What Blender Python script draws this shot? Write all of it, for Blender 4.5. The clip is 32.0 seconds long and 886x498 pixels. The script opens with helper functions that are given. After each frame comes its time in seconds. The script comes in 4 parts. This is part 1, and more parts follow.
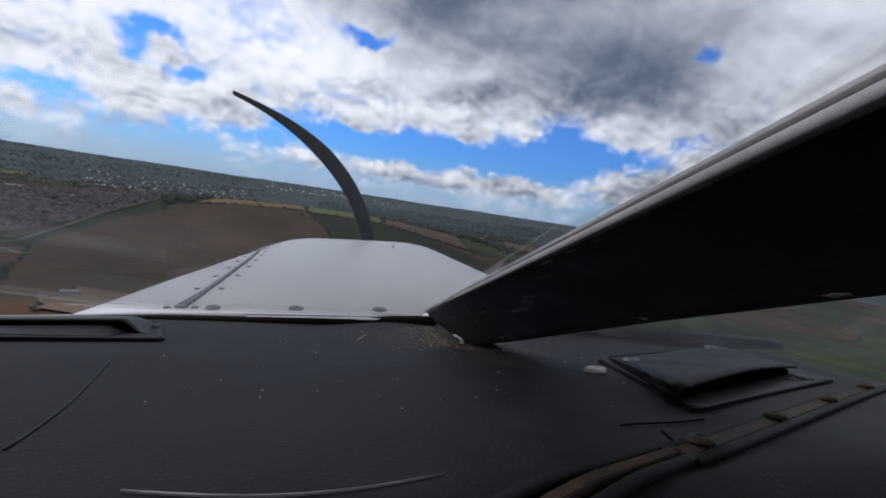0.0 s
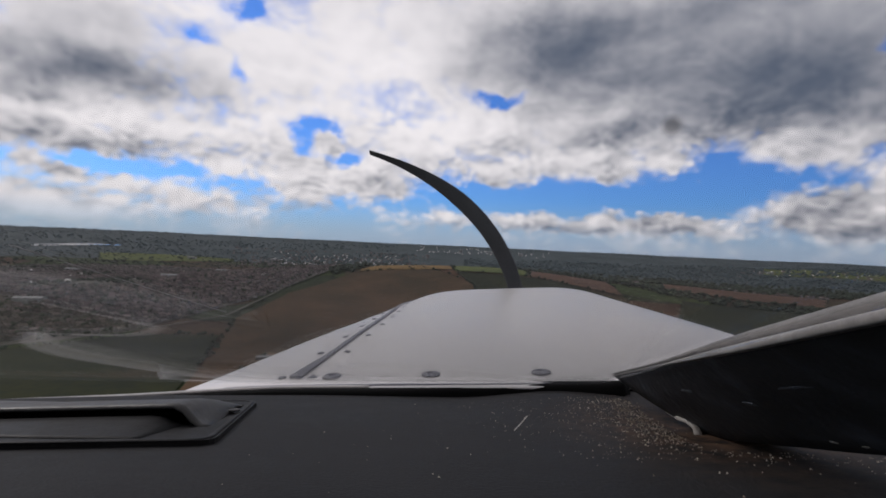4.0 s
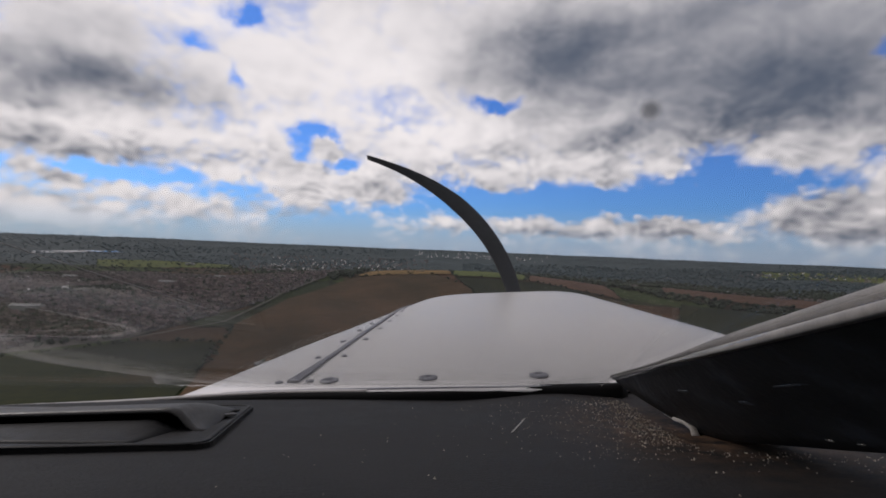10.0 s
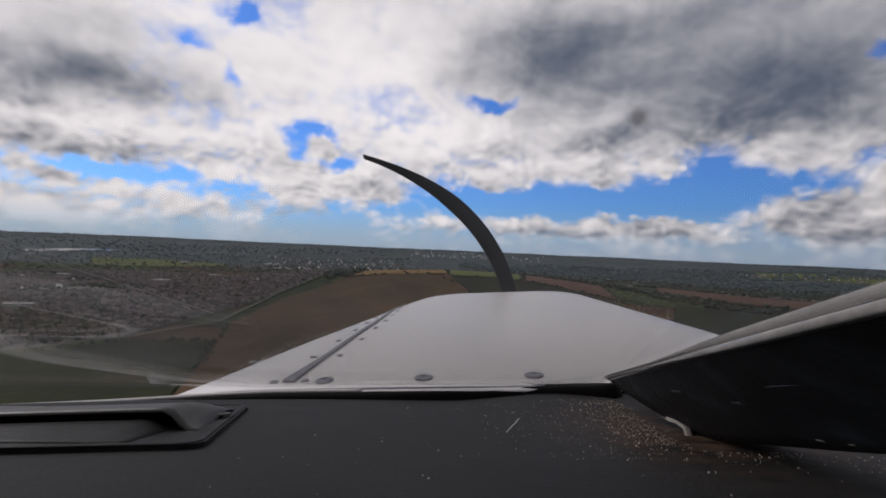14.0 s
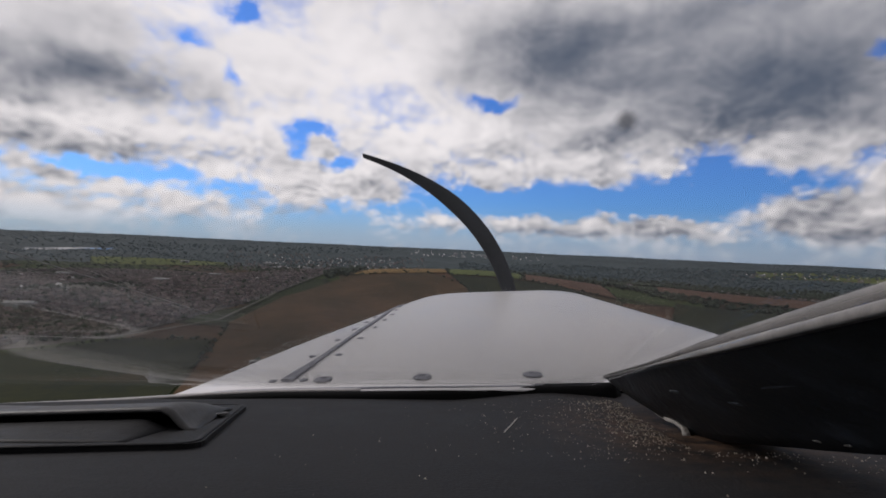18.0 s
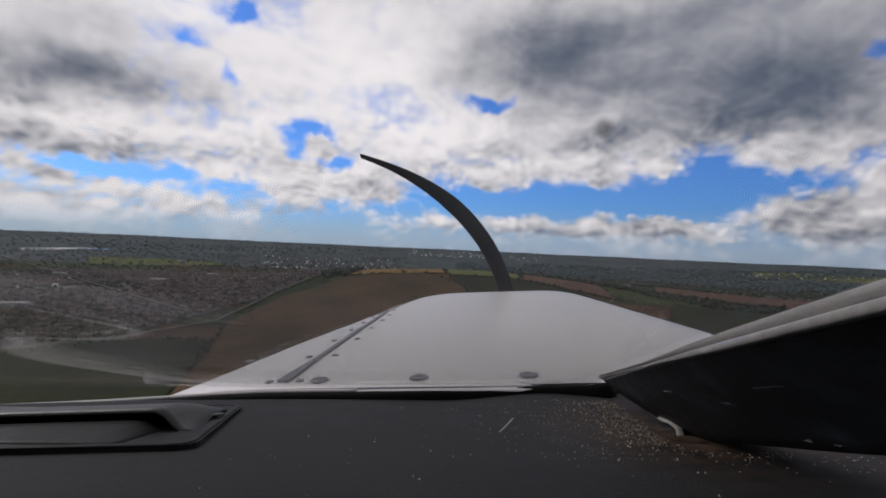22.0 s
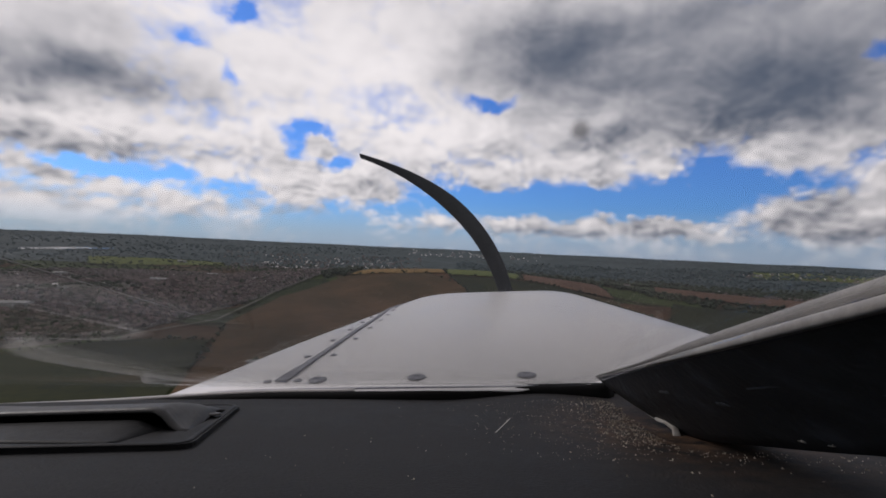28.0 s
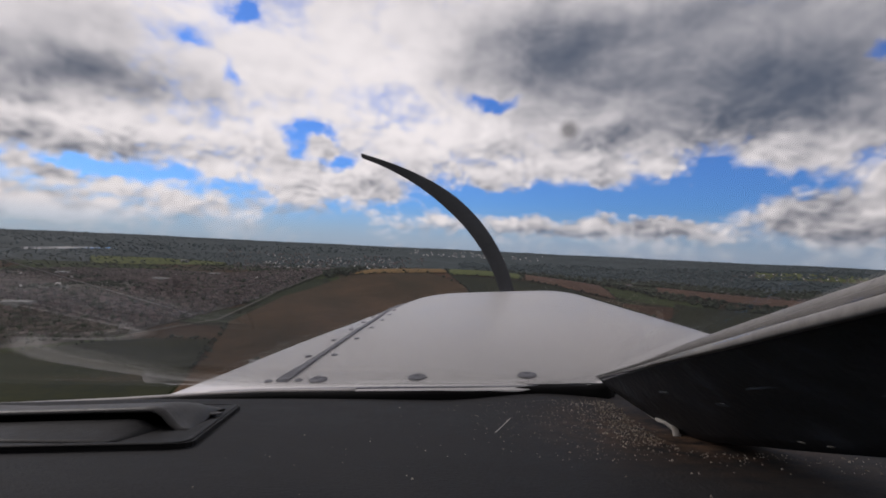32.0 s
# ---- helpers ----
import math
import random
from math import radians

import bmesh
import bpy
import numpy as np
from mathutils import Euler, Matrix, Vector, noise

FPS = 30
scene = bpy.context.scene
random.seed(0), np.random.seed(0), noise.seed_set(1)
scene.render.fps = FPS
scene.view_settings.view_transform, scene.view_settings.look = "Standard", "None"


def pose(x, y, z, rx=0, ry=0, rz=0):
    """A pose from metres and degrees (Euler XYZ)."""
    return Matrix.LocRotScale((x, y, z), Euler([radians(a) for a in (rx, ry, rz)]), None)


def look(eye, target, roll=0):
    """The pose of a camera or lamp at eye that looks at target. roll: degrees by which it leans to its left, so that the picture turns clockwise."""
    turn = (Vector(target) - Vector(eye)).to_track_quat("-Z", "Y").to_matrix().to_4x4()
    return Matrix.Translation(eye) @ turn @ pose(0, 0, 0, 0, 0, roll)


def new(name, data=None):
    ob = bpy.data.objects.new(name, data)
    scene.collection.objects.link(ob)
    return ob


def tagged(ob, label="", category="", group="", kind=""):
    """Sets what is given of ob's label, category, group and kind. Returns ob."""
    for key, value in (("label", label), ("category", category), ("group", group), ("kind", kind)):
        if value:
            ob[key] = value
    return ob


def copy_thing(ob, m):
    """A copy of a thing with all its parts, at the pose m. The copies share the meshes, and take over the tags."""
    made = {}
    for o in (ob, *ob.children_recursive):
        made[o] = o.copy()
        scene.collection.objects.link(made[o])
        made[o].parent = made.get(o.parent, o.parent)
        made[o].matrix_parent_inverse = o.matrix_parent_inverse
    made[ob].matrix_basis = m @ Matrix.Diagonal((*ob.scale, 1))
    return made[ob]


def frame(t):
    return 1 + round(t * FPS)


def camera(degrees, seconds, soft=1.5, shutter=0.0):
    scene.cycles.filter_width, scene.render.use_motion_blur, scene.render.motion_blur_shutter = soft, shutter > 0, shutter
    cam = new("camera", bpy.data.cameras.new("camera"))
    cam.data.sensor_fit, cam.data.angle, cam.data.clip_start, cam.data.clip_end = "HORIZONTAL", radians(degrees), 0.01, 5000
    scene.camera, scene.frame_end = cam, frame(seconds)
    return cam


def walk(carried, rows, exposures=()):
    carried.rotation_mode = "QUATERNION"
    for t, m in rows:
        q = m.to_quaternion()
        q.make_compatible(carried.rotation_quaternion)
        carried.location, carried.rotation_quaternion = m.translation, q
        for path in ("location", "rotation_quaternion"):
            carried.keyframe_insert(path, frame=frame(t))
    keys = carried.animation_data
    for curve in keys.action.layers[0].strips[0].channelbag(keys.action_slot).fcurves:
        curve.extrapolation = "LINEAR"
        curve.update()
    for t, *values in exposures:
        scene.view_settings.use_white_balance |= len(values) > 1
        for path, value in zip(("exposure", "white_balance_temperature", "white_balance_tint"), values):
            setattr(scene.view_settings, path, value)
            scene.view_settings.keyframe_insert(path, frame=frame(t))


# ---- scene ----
# Camera, path, and the attitude of the aeroplane that carries it -------------------------------
ALT = 150.0                       # height of the eye over the plain
CRAFT = Matrix.Translation((0, 0, ALT)) @ pose(0, 0, 0, 0, -2.6, 0)   # banked gently to the left
cam = camera(85.0, 32.0, soft=1.7)
PATH = [
    (0.0, -0.0322, -0.2211, 0.0439, 84.22, -6.04, -16.13),
    (0.2, -0.0358, -0.2162, 0.0389, 84.71, -2.84, -14.22),
    (0.5, -0.0155, -0.1366, 0.0229, 85.93, -1.53, -12.05),
    (0.7, -0.0053, -0.0627, 0.0046, 87.05, -0.97, -9.53),
    (1.0, -0.0101, -0.0154, 0.0046, 87.74, -0.93, -6.17),
    (1.5, -0.0054, 0.001, 0.0018, 88.72, 0.3, -1.41),
    (2.0, -0.0053, 0.0015, 0.0012, 89.21, 0.34, -0.62),
    (2.5, -0.0032, 0.0017, 0.0008, 89.56, 0.1, 0.07),
    (3.0, -0.0074, 0.0005, 0.0012, 89.29, 0.67, 0.09),
    (3.5, -0.0050, 0.0004, 0.0015, 89.4, 0.0, 0.46),
    (5.5, -0.0031, 0.0001, -0.001, 90.07, 0.11, 1.03),
    (6.0, -0.0013, 0.0007, 0.0003, 90.02, -0.15, 0.36),
    (7.0, -0.004, 0.0001, -0.0009, 90.24, 0.43, 0.56),
    (8.0, -0.0052, -0.0004, -0.0013, 90.09, -0.18, 0.31),
    (9.0, -0.0027, 0.0008, 0.0004, 89.94, 0.38, 0.47),
    (10.0, -0.0021, 0.0003, -0.0011, 90.17, 0.25, 0.47),
    (11.0, -0.003, -0.0005, -0.0014, 90.18, -0.05, -0.02),
    (12.0, -0.0005, 0.0001, -0.0009, 90.14, 0.11, 0.19),
    (13.0, -0.0015, 0.0, -0.0008, 90.13, 0.07, 0.1),
    (14.5, -0.0014, -0.0003, -0.0005, 90.11, 0.05, 0.01),
    (16.5, -0.0014, -0.0003, -0.0005, 90.11, 0.05, 0.01),
    (18.0, 0.0, 0.0, 0.0, 90.0, 0.0, 0.0),
    (19.0, -0.0012, -0.0009, -0.0001, 90.08, -0.07, -0.4),
    (20.0, -0.0001, -0.0008, -0.0001, 90.07, -0.03, -0.32),
    (22.0, 0.0020, -0.0008, 0.0005, 90.02, 0.01, -0.25),
    (24.0, 0.0031, -0.0001, 0.0002, 90.04, 0.08, -0.25),
    (24.5, 0.004, -0.0002, -0.0002, 90.05, 0.05, -0.16),
    (26.5, 0.0047, -0.0006, 0.0002, 90.04, -0.03, -0.13),
    (28.0, 0.0045, -0.0012, 0.0007, 90.01, -0.06, -0.26),
    (30.0, 0.0073, -0.0009, 0.0007, 89.98, -0.06, 0.11),
    (32.0, 0.0060, -0.0012, 0.0007, 90.0, -0.1, -0.05),
]
walk(cam, [(r[0], CRAFT @ pose(*r[1:])) for r in PATH],
     [(0.0, 0.10, 5750, 12), (1.0, 0.10, 5950, 13), (2.0, -0.09, 6050, 14), (3.0, -0.10, 6200, 15), (9.0, -0.11, 6430, 16), (24.0, -0.13, 6330, 15), (32.0, -0.12, 6450, 17)])

# World: blue sky with broken cumulus ----------------------------------------------------------
SUN_AZ, SUN_EL = -58.0, 34.0      # degrees, from straight ahead to the right, and above the horizon


def tree(owner):
    nt = owner.node_tree
    nt.nodes.clear()
    return nt


class Net:
    """Short hand for node trees."""

    def __init__(self, nt):
        self.nt = nt

    def node(self, kind, **props):
        n = self.nt.nodes.new(kind)
        for key, value in props.items():
            setattr(n, key, value)
        return n

    def put(self, socket, value):
        if isinstance(value, bpy.types.NodeSocket):
            self.nt.links.new(value, socket)
        elif value is not None:
            socket.default_value = value

    def math(self, op, a, b=None, c=None, clamp=False):
        n = self.node("ShaderNodeMath", operation=op, use_clamp=clamp)
        for s, v in zip(n.inputs, (a, b, c)):
            self.put(s, v)
        return n.outputs[0]

    def vec(self, x, y, z=0.0):
        n = self.node("ShaderNodeCombineXYZ")
        for s, v in zip(n.inputs, (x, y, z)):
            self.put(s, v)
        return n.outputs[0]

    def split(self, v):
        n = self.node("ShaderNodeSeparateXYZ")
        self.put(n.inputs[0], v)
        return n.outputs

    def noise(self, v, scale, detail=4.0, rough=0.55, distort=0.0):
        n = self.node("ShaderNodeTexNoise")
        self.put(n.inputs["Vector"], v)
        n.inputs["Scale"].default_value = scale
        n.inputs["Detail"].default_value = detail
        n.inputs["Roughness"].default_value = rough
        n.inputs["Distortion"].default_value = distort
        return n.outputs["Fac"]

    def remap(self, v, a, b, lo=0.0, hi=1.0, smooth=True):
        n = self.node("ShaderNodeMapRange", interpolation_type="SMOOTHSTEP" if smooth else "LINEAR")
        for s, val in zip(n.inputs, (v, a, b, lo, hi)):
            self.put(s, val)
        return n.outputs[0]

    def mix(self, fac, a, b):
        n = self.node("ShaderNodeMix", data_type="RGBA")
        self.put(n.inputs[0], fac)
        for s, v in ((n.inputs[6], a), (n.inputs[7], b)):
            self.put(s, v if isinstance(v, bpy.types.NodeSocket) else (*v, 1.0))
        return n.outputs[2]

    def blob(self, u, v, cu, cv, wu, wv, amount):
        """A soft round swelling of the given amount at (cu, cv)."""
        a = self.math("DIVIDE", self.math("SUBTRACT", u, cu), wu)
        b = self.math("DIVIDE", self.math("SUBTRACT", v, cv), wv)
        q = self.math("ADD", self.math("MULTIPLY", a, a), self.math("MULTIPLY", b, b))
        return self.math("MULTIPLY", self.math("POWER", 0.3679, q), amount)

    def total(self, items):
        out = items[0]
        for it in items[1:]:
            out = self.math("ADD", out, it)
        return out


def build_sky():
    world = bpy.data.worlds.new("sky")
    scene.world = world
    world.use_nodes = True
    N = Net(tree(world))
    sky = N.node("ShaderNodeTexSky", sky_type="NISHITA", sun_disc=False)
    sky.sun_elevation, sky.sun_rotation = radians(SUN_EL), radians(SUN_AZ)
    sky.altitude, sky.air_density, sky.dust_density, sky.ozone_density = 100.0, 1.0, 0.6, 2.0
    way = N.node("ShaderNodeTexCoord").outputs["Generated"]
    x, y, z = N.split(way)
    up = N.math("MAXIMUM", z, 0.0)

    calm = N.remap(up, 0.14, 0.34, 1.0, 0.45)          # the high sheet is smoother than the heaps below it

    def billow(dx, dz):
        """Rounded cauliflower heads at two sizes with ragged noise, looked up a little to one side."""
        v = N.vec(N.math("ADD", x, dx), y, N.math("ADD", N.math("MULTIPLY", z, 1.5), dz))
        wob = N.node("ShaderNodeVectorMath", operation="ADD")
        N.put(wob.inputs[0], v)
        N.put(wob.inputs[1], N.vec(N.math("MULTIPLY", N.noise(v, 9.0, 4.0), 0.09), 0.0, N.math("MULTIPLY", N.noise(v, 8.0, 4.0), 0.09)))
        heads = []
        for scale, amount in ((9.0, 0.60), (21.0, 0.36), (50.0, 0.34)):
            cell = N.node("ShaderNodeTexVoronoi", feature="SMOOTH_F1")
            cell.inputs["Scale"].default_value = scale
            cell.inputs["Smoothness"].default_value = 0.35
            N.put(cell.inputs["Vector"], wob.outputs[0])
            heads.append(N.math("MULTIPLY", N.math("MULTIPLY", N.math("SUBTRACT", 0.45, cell.outputs["Distance"]), amount), calm if scale > 10 else 1.0))
        rag = N.math("MULTIPLY", N.math("SUBTRACT", N.noise(v, 4.2, 7.0, 0.50), 0.5), 1.0)
        return N.total(heads + [rag])

    here, sunward = billow(0.0, 0.0), billow(-0.014, 0.030)
    soft = N.noise(way, 2.2, 2.0, 0.5)
    # azimuth and height in degrees, shaken a little so that no outline is smooth
    shake = N.math("MULTIPLY", N.math("SUBTRACT", N.noise(way, 12.0, 7.0, 0.55), 0.5), 6.0)
    shake2 = N.math("MULTIPLY", N.math("SUBTRACT", N.noise(N.vec(y, z, x), 14.0, 7.0, 0.55), 0.5), 4.0)
    az = N.math("ADD", N.math("MULTIPLY", N.math("ARCTAN2", x, y), 57.2958), shake)
    el = N.math("ADD", N.math("MULTIPLY", N.math("ARCSINE", z), 57.2958), shake2)
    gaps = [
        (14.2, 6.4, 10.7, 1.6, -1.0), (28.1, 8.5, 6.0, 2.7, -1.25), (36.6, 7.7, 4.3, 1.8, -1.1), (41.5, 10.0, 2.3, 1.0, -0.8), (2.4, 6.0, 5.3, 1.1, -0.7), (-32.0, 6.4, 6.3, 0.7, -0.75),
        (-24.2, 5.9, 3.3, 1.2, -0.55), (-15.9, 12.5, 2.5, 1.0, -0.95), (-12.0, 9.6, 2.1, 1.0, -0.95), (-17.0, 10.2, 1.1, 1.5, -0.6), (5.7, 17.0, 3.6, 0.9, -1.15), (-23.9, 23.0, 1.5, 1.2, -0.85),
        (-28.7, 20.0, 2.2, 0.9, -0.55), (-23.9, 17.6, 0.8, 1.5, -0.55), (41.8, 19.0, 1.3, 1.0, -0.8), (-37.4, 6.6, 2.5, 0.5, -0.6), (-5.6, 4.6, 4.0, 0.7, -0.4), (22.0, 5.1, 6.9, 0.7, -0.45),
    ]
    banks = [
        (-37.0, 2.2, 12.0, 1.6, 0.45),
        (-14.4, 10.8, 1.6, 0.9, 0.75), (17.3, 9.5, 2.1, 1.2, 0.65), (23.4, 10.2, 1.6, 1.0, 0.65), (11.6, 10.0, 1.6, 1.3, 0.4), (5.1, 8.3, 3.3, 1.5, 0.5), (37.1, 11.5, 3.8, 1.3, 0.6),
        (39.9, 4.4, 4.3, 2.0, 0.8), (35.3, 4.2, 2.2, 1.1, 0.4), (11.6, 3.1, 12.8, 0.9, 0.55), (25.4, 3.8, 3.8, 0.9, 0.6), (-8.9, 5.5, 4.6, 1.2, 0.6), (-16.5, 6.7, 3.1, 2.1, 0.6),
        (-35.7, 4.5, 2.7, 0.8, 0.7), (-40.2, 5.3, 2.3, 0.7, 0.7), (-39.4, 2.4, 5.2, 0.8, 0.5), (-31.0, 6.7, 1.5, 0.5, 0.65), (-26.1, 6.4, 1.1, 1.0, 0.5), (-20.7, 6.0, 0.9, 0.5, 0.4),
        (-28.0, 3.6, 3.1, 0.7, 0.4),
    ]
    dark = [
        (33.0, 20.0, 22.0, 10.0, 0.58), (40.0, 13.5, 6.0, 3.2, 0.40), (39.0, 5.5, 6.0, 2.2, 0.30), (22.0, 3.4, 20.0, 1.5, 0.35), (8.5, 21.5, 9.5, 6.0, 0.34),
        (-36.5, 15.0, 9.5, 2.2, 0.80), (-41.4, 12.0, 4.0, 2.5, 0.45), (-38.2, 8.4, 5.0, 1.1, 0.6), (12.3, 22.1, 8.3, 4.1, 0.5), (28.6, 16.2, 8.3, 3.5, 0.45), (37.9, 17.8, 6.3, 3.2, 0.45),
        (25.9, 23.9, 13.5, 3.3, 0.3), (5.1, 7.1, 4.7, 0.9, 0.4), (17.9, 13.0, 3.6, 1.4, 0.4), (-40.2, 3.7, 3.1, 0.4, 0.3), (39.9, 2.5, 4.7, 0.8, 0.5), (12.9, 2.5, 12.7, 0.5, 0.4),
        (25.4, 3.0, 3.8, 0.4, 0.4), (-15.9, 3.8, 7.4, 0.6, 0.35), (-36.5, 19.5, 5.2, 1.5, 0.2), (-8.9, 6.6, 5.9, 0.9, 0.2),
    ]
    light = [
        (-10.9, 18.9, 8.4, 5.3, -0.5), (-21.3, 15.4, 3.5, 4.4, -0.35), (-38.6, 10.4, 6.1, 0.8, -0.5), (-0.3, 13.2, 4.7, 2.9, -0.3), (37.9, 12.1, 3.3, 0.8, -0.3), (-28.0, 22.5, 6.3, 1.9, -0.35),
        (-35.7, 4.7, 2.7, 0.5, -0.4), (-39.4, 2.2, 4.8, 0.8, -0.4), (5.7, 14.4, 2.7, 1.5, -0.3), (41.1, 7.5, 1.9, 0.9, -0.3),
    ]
    low = N.remap(up, 0.05, 0.16, 0.0, 1.0)
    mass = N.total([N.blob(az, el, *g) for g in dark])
    frayed = N.math("SUBTRACT", N.noise(N.vec(x, y, N.math("MULTIPLY", z, 1.3)), 24.0, 7.0, 0.56), 0.5)
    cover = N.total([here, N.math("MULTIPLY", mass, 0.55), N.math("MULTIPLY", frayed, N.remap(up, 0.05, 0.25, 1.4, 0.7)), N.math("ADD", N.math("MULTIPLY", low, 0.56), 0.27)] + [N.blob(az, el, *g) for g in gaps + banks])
    alpha = N.remap(cover, -0.02, 0.78)
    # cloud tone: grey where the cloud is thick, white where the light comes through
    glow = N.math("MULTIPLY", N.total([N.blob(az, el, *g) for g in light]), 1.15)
    shade = N.total([N.math("MULTIPLY", N.math("SUBTRACT", sunward, here), N.remap(up, 0.10, 0.34, 1.7, 0.85)), N.math("MULTIPLY", N.math("SUBTRACT", soft, 0.5), 0.4),
                     N.math("MULTIPLY", N.math("SUBTRACT", cover, 0.6), 0.22), N.remap(up, 0.45, 0.8, 0.0, 0.35), 0.38, N.math("MULTIPLY", mass, 1.06), N.math("MULTIPLY", frayed, -0.25), glow])
    tone = N.remap(shade, -0.30, 2.0, 0.0, 1.0)
    cloud = N.mix(tone, (1.04, 1.00, 0.980), (0.100, 0.126, 0.174))
    clear = N.node("ShaderNodeVectorMath", operation="MULTIPLY")
    N.put(clear.inputs[0], sky.outputs[0])
    clear.inputs[1].default_value = (0.037, 0.075, 0.142)
    haze = N.remap(up, 0.0, 0.10, 0.75, 0.0)
    body = N.mix(haze, clear.outputs[0], (0.46, 0.55, 0.67))
    body = N.mix(N.math("MULTIPLY", alpha, N.remap(up, 0.0, 0.06, 0.25, 1.0)), body, cloud)
    bg = N.node("ShaderNodeBackground")
    N.put(bg.inputs[0], body)
    bg.inputs[1].default_value = 1.0
    N.put(N.node("ShaderNodeOutputWorld").inputs[0], bg.outputs[0])


build_sky()
sun_data = bpy.data.lights.new("sun", "SUN")
sun_data.energy, sun_data.angle, sun_data.color = 1.2, radians(14), (1.0, 0.95, 0.88)
sun = new("sun", sun_data)
sun.matrix_world = look((0, 0, 600), Vector((0, 0, 600)) - Vector((math.sin(radians(SUN_AZ)) * math.cos(radians(SUN_EL)), math.cos(radians(SUN_AZ)) * math.cos(radians(SUN_EL)), math.sin(radians(SUN_EL)))))


# Materials ------------------------------------------------------------------------------------
def surface(name, a, b, scale=5.0, rough=0.6, metal=0.0, bump=0.0, bump_scale=None, vary=0.0, wear=None, spec=0.5, detail=6.0, stain=None):
    """A surface that wanders between two colours at two scales. wear: (colour, scale, from, to) for chips and dust. vary: difference from piece to piece."""
    m = bpy.data.materials.new(name)
    m.use_nodes = True
    N = Net(tree(m))
    at = N.node("ShaderNodeTexCoord").outputs["Object"]
    big, small = N.noise(at, scale, detail), N.noise(at, scale * 9.0, 3.0)
    f = N.remap(N.math("ADD", N.math("MULTIPLY", big, 0.7), N.math("MULTIPLY", small, 0.3)), 0.32, 0.68)
    col = N.mix(f, a, b)
    if vary:
        rnd = N.node("ShaderNodeObjectInfo").outputs["Random"]
        isl = N.node("ShaderNodeNewGeometry").outputs["Random Per Island"]
        k = N.math("FRACT", N.math("ADD", rnd, isl))
        hsv = N.node("ShaderNodeHueSaturation")
        N.put(hsv.inputs["Color"], col)
        N.put(hsv.inputs["Value"], N.remap(k, 0, 1, 1 - vary, 1 + vary, False))
        N.put(hsv.inputs["Hue"], N.remap(N.math("FRACT", N.math("MULTIPLY", k, 7.3)), 0, 1, 0.5 - vary * 0.05, 0.5 + vary * 0.05, False))
        col = hsv.outputs[0]
    if wear:
        w = N.remap(N.noise(at, wear[1], 6.0, 0.65), wear[2], wear[3])
        col = N.mix(w, col, wear[0])
    if stain:
        px, py, pz = N.split(at)
        k = N.math("MULTIPLY", N.blob(px, py, *stain[1:]), N.remap(N.noise(at, 70.0, 7.0, 0.7), 0.35, 0.7))
        col = N.mix(k, col, stain[0])
    p = N.node("ShaderNodeBsdfPrincipled")
    N.put(p.inputs["Base Color"], col)
    N.put(p.inputs["Roughness"], N.remap(f, 0, 1, max(rough - 0.08, 0.02), min(rough + 0.08, 1.0), False))
    p.inputs["Metallic"].default_value = metal
    p.inputs["Specular IOR Level"].default_value = spec
    if bump:
        bn = N.node("ShaderNodeBump")
        bn.inputs["Strength"].default_value = bump
        bn.inputs["Distance"].default_value = 0.002
        N.put(bn.inputs["Height"], N.noise(at, bump_scale or scale * 20, 4.0))
        N.put(p.inputs["Normal"], bn.outputs[0])
    N.put(N.node("ShaderNodeOutputMaterial").inputs[0], p.outputs[0])
    return m


def glass_material():
    m = bpy.data.materials.new("perspex")
    m.use_nodes = True
    N = Net(tree(m))
    at = N.node("ShaderNodeTexCoord").outputs["Object"]
    clear = N.node("ShaderNodeBsdfTransparent")
    clear.inputs[0].default_value = (0.97, 0.975, 0.97, 1)
    gloss = N.node("ShaderNodeBsdfGlossy")
    gloss.inputs["Roughness"].default_value = 0.02
    fres = N.node("ShaderNodeLayerWeight")
    fres.inputs["Blend"].default_value = 0.5
    sheen = N.math("ADD", N.math("MULTIPLY", N.math("POWER", fres.outputs["Facing"], 4.4), 0.42), 0.010)
    a = N.node("ShaderNodeMixShader")
    N.put(a.inputs[0], sheen)
    N.put(a.inputs[1], clear.outputs[0])
    N.put(a.inputs[2], gloss.outputs[0])
    # Dust on the pane, tinted bluish so it doubles for haze over the land.
    dirt = N.node("ShaderNodeBsdfTranslucent")
    dirt.inputs[0].default_value = (0.70, 0.73, 0.78, 1)
    b = N.node("ShaderNodeMixShader")
    N.put(b.inputs[0], N.remap(N.noise(at, 6.0, 5.0), 0.3, 0.75, 0.005, 0.022))
    N.put(b.inputs[1], a.outputs[0])
    N.put(b.inputs[2], dirt.outputs[0])
    N.put(N.node("ShaderNodeOutputMaterial").inputs[0], b.outputs[0])
    return m


def spot_material():
    m = bpy.data.materials.new("dirt_film")
    m.use_nodes = True
    N = Net(tree(m))
    px, py, pz = N.split(N.node("ShaderNodeTexCoord").outputs["Object"])
    d = N.math("SQRT", N.math("ADD", N.math("MULTIPLY", px, px), N.math("MULTIPLY", py, py)))
    a, b, mixed = N.node("ShaderNodeBsdfTransparent"), N.node("ShaderNodeBsdfDiffuse"), N.node("ShaderNodeMixShader")
    b.inputs[0].default_value = (0.05, 0.048, 0.045, 1)
    N.put(mixed.inputs[0], N.remap(d, 0.0003, 0.0015, 0.60, 0.0))
    N.put(mixed.inputs[1], a.outputs[0])
    N.put(mixed.inputs[2], b.outputs[0])
    N.put(N.node("ShaderNodeOutputMaterial").inputs[0], mixed.outputs[0])
    return m


